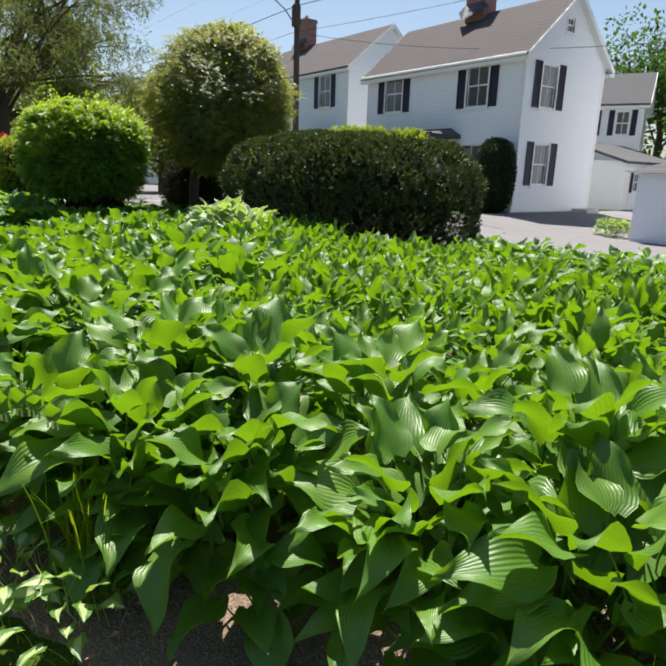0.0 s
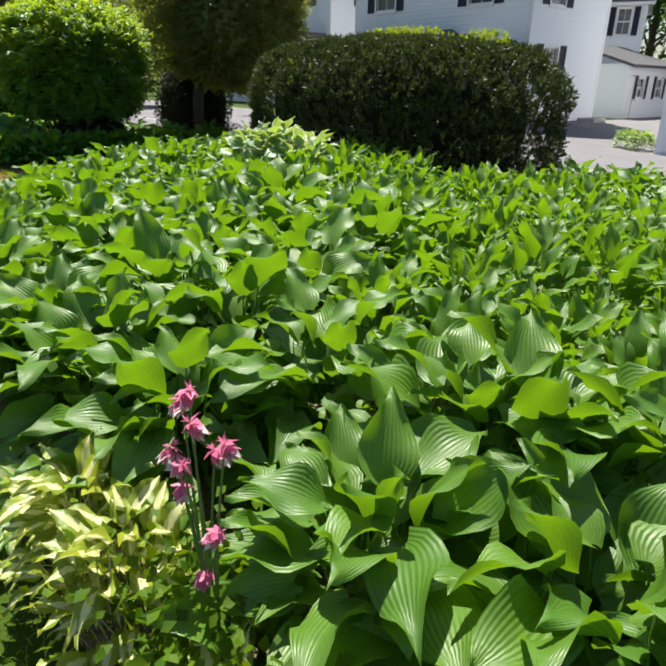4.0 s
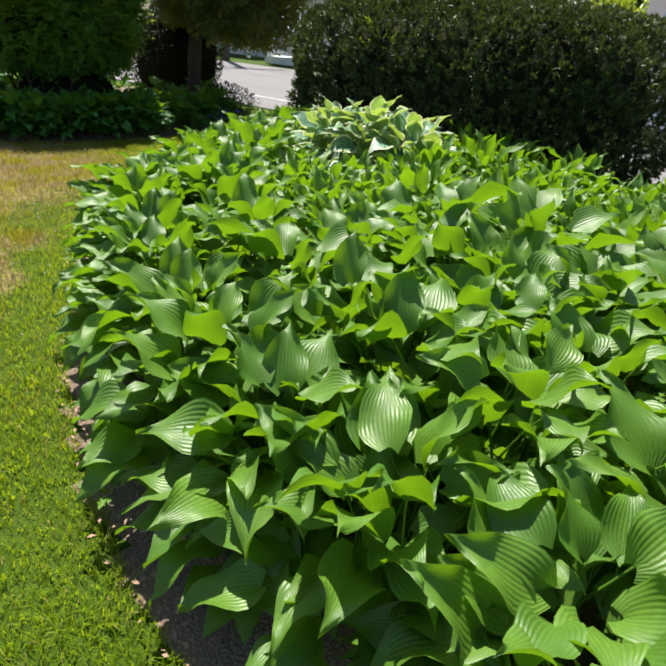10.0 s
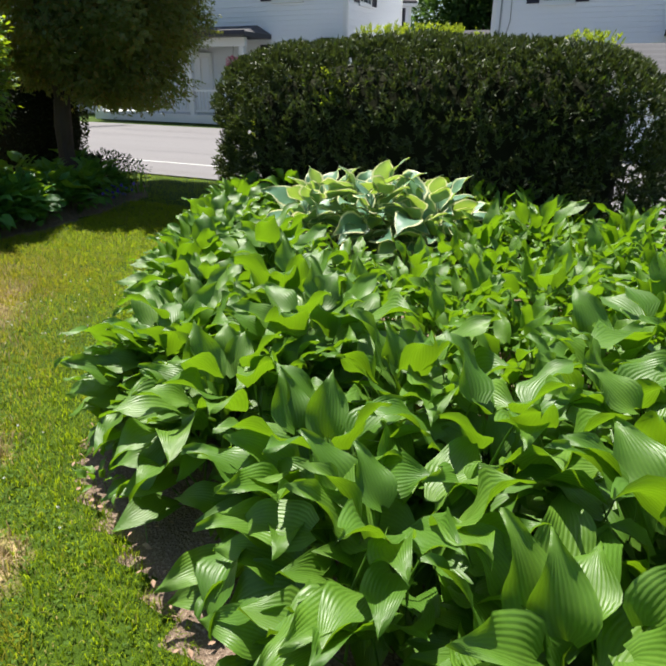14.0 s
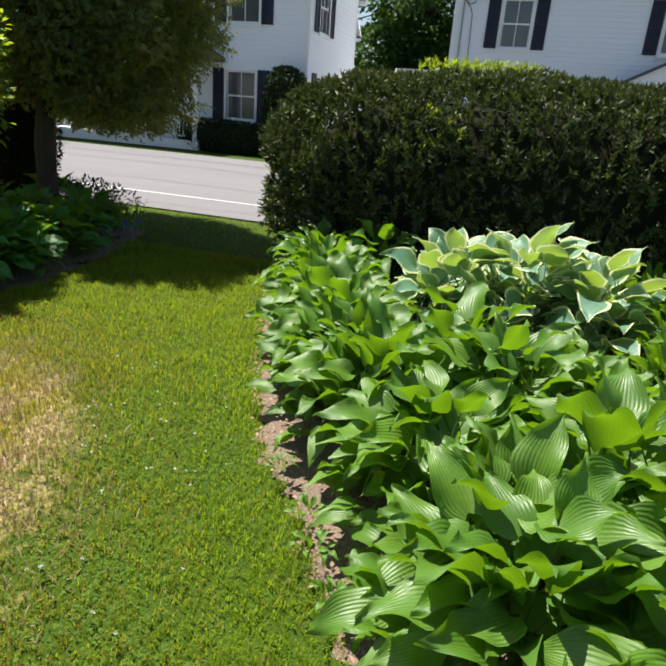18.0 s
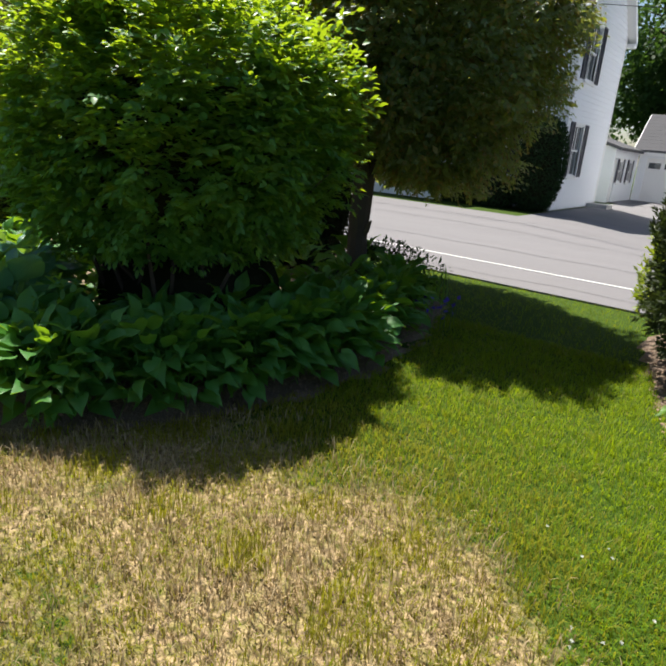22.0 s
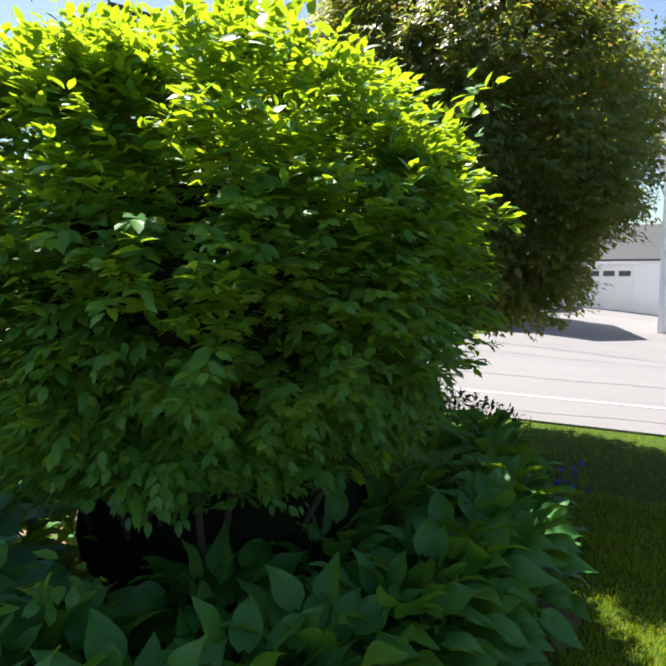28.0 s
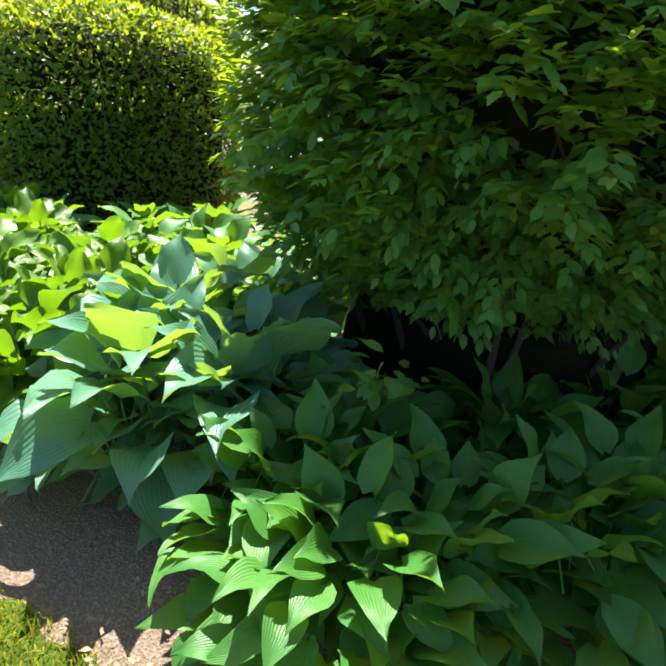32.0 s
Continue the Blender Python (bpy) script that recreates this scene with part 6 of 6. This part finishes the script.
def blade_clump(name, label, at, n, length, spread, seed, material, width=0.012, arch=0.6, category="plant"):
    t = thing(name, (at[0], at[1], 0.03), label, category)
    g = random.Random(seed)
    V, Fc = [], []
    for k in range(n):
        a = g.uniform(0, 6.283)
        L = length * g.uniform(0.6, 1.2)
        bx_, by_ = at[0] + g.gauss(0, spread), at[1] + g.gauss(0, spread)
        dx, dy = math.cos(a), math.sin(a)
        b = len(V)
        ar = arch * g.uniform(0.4, 1.4)
        for i in range(6):
            s = i / 5
            rr, z = L * ar * s ** 1.7 * 0.7, L * (s - 0.45 * ar * s ** 3)
            w = width * (1 - s) ** 0.6 + 0.0008
            V += [(bx_ + dx * rr - dy * w, by_ + dy * rr + dx * w, 0.03 + z), (bx_ + dx * rr + dy * w, by_ + dy * rr - dx * w, 0.03 + z)]
        for i in range(5):
            Fc.append((b + 2 * i, b + 2 * i + 1, b + 2 * i + 3, b + 2 * i + 2))
    part("blade", from_arrays("blade", V, Fc), material, t)
    return t


blade_clump("grass_tuft", "tuft of thin wild grass at the bed's edge", (5.95, 1.3), 70, 0.42, 0.05, 1, GRASS, 0.003, 0.3, "grass")
blade_clump("daylily", "clump of narrow arching daylily leaves among hostas", (2.0, 4.75), 150, 0.72, 0.22, 2, HOSTA_SMALL, 0.011, 0.7)
blade_clump("daylily", "clump of narrow arching daylily leaves among hostas", (1.35, 5.1), 80, 0.68, 0.18, 3, HOSTA_SMALL, 0.011, 0.7)
blade_clump("daylily", "clump of narrow arching daylily leaves among hostas", (2.7, 4.3), 110, 0.66, 0.25, 4, HOSTA_SMALL, 0.011, 0.7)
blade_clump("iris_clump", "low clump of narrow leaves at the bed's corner", (-4.35, 6.75), 90, 0.42, 0.12, 5, HOSTA_SHADE, 0.009, 0.6)
vf = thing("violet_flowers", (-3.75, 6.05, 0.03), "few small violet flowers beside the shaded bed", "flower")
g2 = np.random.default_rng(12)
p = np.stack([-3.75 + g2.normal(0, 0.12, 18), 6.05 + g2.normal(0, 0.2, 18), 0.16 + 0.1 * g2.random(18)], 1)
leaf_cloud("petal", p, g2.normal(size=(18, 3)), g2.normal(size=(18, 3)) + [0, 0, 1], np.full(18, 0.05), VIOLET, vf, 0.9)
bm = bmesh.new()
for q in p:
    tube(bm, [(q[0], q[1], 0.02), tuple(q)], 0.002, 4)
part("stem", bm, STEM, vf)
# low dark shrub at the trunk's foot
ls = thing("low_shrub", (-5.15, 6.95, 0.0), "low twiggy dark green shrub at the trunk's foot", "shrub")
shell_cloud("foliage", (-5.1, 6.9, 0.26), (0.75, 0.45, 0.28), 2600, 0.055, ARBOR, ls, 2.2, 0.3, 4.0, 0.6, 0.0, 0.02, 0.45, 33)
bm = bmesh.new()
g = random.Random(6)
for k in range(26):
    x, y = -5.1 + g.uniform(-0.6, 0.6), 6.9 + g.uniform(-0.3, 0.3)
    tube(bm, [(x * 0.6 - 2.04, y * 0.6 + 2.76, 0.0), (x, y, 0.3), (x + g.uniform(-.1, .1), y, 0.5)], [0.008, 0.005, 0.002], 4)
part("branchwork", bm, BARK, ls)
# hostas by the driveway
for k, p in enumerate(((-2.62, 19.0), (-2.1, 18.7))):
    hs = thing("hosta", (p[0], p[1], float(ground_z(p[0], p[1])) + 0.02), "pale variegated hosta clump beside the driveway", "hosta", "driveway hostas")
    place("foliage", clump_mesh("foliage", L_CREAM, 90, 0.46, 0.42, 0.16, 950 + k), Matrix.Identity(4), hs)
# white flower by the bed's edge
wf = thing("white_flower", (0.62, 1.66, 0.02), "single small white flower at the bed's edge", "flower")
a = np.linspace(0, 2 * math.pi, 9)[:-1]
leaf_cloud("petals", np.repeat([[0.62, 1.66, 0.11]], 8, 0), np.stack([np.cos(a), np.sin(a), 0.15 + 0 * a], 1), np.stack([0 * a, 0 * a, 1 + 0 * a], 1), np.full(8, 0.03), WHITEPETAL, wf, 0.4)
bm = bmesh.new()
tube(bm, [(0.62, 1.66, 0.0), (0.62, 1.66, 0.11)], 0.002, 4)
part("stem", bm, STEM, wf)

# ---- grass, clover, mulch ----


def blades(name, pts, length, width, lean, material, label, seed):
    """Short bent blades as one object."""
    g = np.random.default_rng(seed)
    n = len(pts)
    a = g.uniform(0, 6.283, n)
    L = length * g.uniform(0.5, 1.3, n)
    L = L * np.clip(1 + 0.4 * lumps(np.stack([pts[:, 0], pts[:, 1], 0 * a], 1), 6.0, 3) + 0.3 * lumps(np.stack([pts[:, 0], pts[:, 1], 0 * a], 1), 19.0, 5), 0.35, 2)
    l = lean * g.uniform(0.2, 1.4, n) * L
    dx, dy = np.cos(a), np.sin(a)
    w = width * g.uniform(0.6, 1.3, n)
    z0 = np.full(n, -0.004)
    b = np.stack([pts[:, 0], pts[:, 1], z0], 1)
    sx = np.stack([-dy * w, dx * w, 0 * w], 1)
    m = b + np.stack([dx * l * 0.35, dy * l * 0.35, L * 0.62], 1)
    t = b + np.stack([dx * l, dy * l, L * (1 - 0.25 * lean)], 1)
    v = np.stack([b - sx, b + sx, m - sx * 0.8, m + sx * 0.8, t], 1).reshape(-1, 3)
    tri = np.array([(0, 1, 3), (0, 3, 2), (2, 3, 4)])
    f = (np.arange(n)[:, None, None] * 5 + tri[None]).reshape(-1, 3)
    me = bpy.data.meshes.new(name)
    me.vertices.add(n * 5)
    me.vertices.foreach_set("co", v.astype(np.float32).ravel())
    me.loops.add(len(f) * 3)
    me.loops.foreach_set("vertex_index", f.astype(np.int32).ravel())
    me.polygons.add(len(f))
    me.polygons.foreach_set("loop_start", (np.arange(len(f)) * 3).astype(np.int32))
    me.polygons.foreach_set("loop_total", np.full(len(f), 3, dtype=np.int32))
    me.update()
    return tagged(part(name, me, material), label, "grass", kind="stuff")


g2 = np.random.default_rng(99)
n = 640000
close = g2.random(n) < 0.8
px = np.where(close, g2.uniform(-4.3, 4.4, n), g2.uniform(-6.4, 6.4, n))
py = np.where(close, g2.uniform(-0.1, 6.4, n), g2.uniform(-0.3, 8.3, n))
verge = g2.random(n) < 0.03
px, py = np.where(verge, g2.uniform(-6.0, -4.2, n), px), np.where(verge, g2.uniform(1.3, 2.8, n), py)
ok = ~inside(BED, px, py) & ~inside(BED2, px, py)
ok |= (edge_distance(EDGE, px, py) < 0.05) | (edge_distance(EDGE2, px, py) < 0.06)
px, py = px[ok], py[ok]
dr_ = dryness(px, py)
pick = g2.random(len(px))
pts = np.stack([px, py], 1)
dist = edge_distance(EDGE, px, py)
mottle = lumps(np.stack([px, py, 0 * px], 1), 7.5, 2) + lumps(np.stack([px, py, 0 * px], 1), 21.0, 8)
isdry = pick < np.clip(dr_ * (0.85 + 0.3 * mottle), 0, 0.95)
clov = (~isdry) & (dist < 1.3) & (dist > 0.08) & (g2.random(len(px)) < 0.20 * smooth(-0.25, 0.45, lumps(np.stack([px, py, 0 * px], 1), 2.4, 6)) * smooth(0.9, 1.8, py) * (1 - smooth(2.8, 4.0, py)) * (1 - smooth(0.6, 1.15, dist + 0.2 * mottle)))
gr = (~isdry) & (~clov) & (g2.random(len(px)) < 0.8)
yellowed = np.clip(0.06 + 0.26 * (1 - smooth(3.4, 4.4, py)) + (0.22 + 0.28 * (1 - smooth(3.6, 4.8, py))) * smooth(0.0, 0.9, mottle + 0.4 * lumps(np.stack([px, py, 0 * px], 1), 1.3, 11)) + 0.5 * smooth(0.45, 1.0, dist) * (1 - smooth(3.6, 4.8, py)) - 0.5 * (dist < 0.3), 0, 0.85)
ol = gr & (g2.random(len(px)) < yellowed)
blades("lawn_grass", pts[gr & ~ol], 0.038, 0.0018, 0.8, GRASS, "short mown green grass", 1)
blades("yellowed_grass", pts[ol], 0.040, 0.0018, 0.9, OLIVE, "olive and yellowing grass blades", 3)
tuft = isdry & (g2.random(len(px)) < 0.85 * smooth(-0.1, 0.6, lumps(np.stack([px, py, 0 * px], 1), 13.0, 15) + 0.5 * lumps(np.stack([px, py, 0 * px], 1), 4.0, 17)))
blades("olive_tufts", pts[tuft], 0.060, 0.0019, 0.45, OLIVE, "upright olive tufts in the dry patch", 5)
blades("dry_grass", pts[isdry & ~tuft & (g2.random(len(px)) < 0.62)], 0.050, 0.0023, 0.6, STRAW, "dry straw-coloured grass", 2)
c = pts[clov]
n = len(c)
leafs = np.repeat(c, 3, 0)
a = np.tile([0, 2.094, 4.189], n) + np.repeat(g2.uniform(0, 6.28, n), 3)
hz = np.repeat(g2.uniform(0.02, 0.05, n), 3)
ob = leaf_cloud("clover", np.stack([leafs[:, 0], leafs[:, 1], hz], 1), np.stack([np.cos(a), np.sin(a), 0.1 * np.sin(a * 3)], 1), np.stack([0.2 * np.cos(a), 0.2 * np.sin(a), 1 + 0 * a], 1), np.repeat(g2.uniform(0.005, 0.0095, n), 3), CLOVER, None, 0.95, 0.1)
tagged(ob, "low clover leaves in the lawn", "clover", kind="stuff")
fl = pts[clov][::40]
n = len(fl)
k = 14
d = g2.normal(size=(n * k, 3))
d /= np.linalg.norm(d, axis=1, keepdims=True)
ob = leaf_cloud("clover_flowers", np.repeat(np.stack([fl[:, 0], fl[:, 1], np.full(n, 0.055)], 1), k, 0), d, d[:, ::-1] + 0.1, np.full(n * k, 0.0085), WHITEPETAL, None, 0.5)
tagged(ob, "scattered white clover flowers", "clover flower", kind="stuff")

# bark chips and soil crumbs along the bed's edge
n = 26000
px, py = g2.uniform(-4.9, 6.2, n), g2.uniform(0.4, 7.0, n)
d1, d2 = edge_distance(EDGE, px, py), edge_distance(EDGE2, px, py)
ok = (inside(BED, px, py) & (d1 < 0.42)) | (inside(BED2, px, py) & (d2 < 0.4))
px, py = px[ok], py[ok]
n = len(px)
d = g2.normal(size=(n, 3)) * [1, 1, 0.25]
ob = leaf_cloud("bark_mulch", np.stack([px, py, np.full(n, 0.035) + 0.02 * smooth(0.05, 0.5, np.minimum(d1, d2)[ok])], 1), d, g2.normal(size=(n, 3)) * 0.4 + [0, 0, 1], g2.uniform(0.012, 0.035, n), SOIL_BITS, None, 0.5, 0.3)
tagged(ob, "loose bark chips and crumbs on the soil", "mulch", kind="stuff")
for k, (x, y) in enumerate(((2.55, 0.93), (2.2, 0.98), (2.9, 0.86), (2.35, 1.05), (0.9, 1.62), (-0.2, 2.5))):
    dl = thing("dead_leaf", (x, y, 0.05), "curled brown dead leaf on the soil", "leaf", "dead leaves")
    me = hosta_leaf(1200 + k, 0.5, 0.3, 0.12, petiole=False)
    me.materials.append(DEADLEAF)
    place("blade", me, Matrix.Rotation(k * 1.3, 4, "Z") @ Matrix.Rotation(0.3, 4, "X") @ Matrix.Scale(0.10, 4), dl)
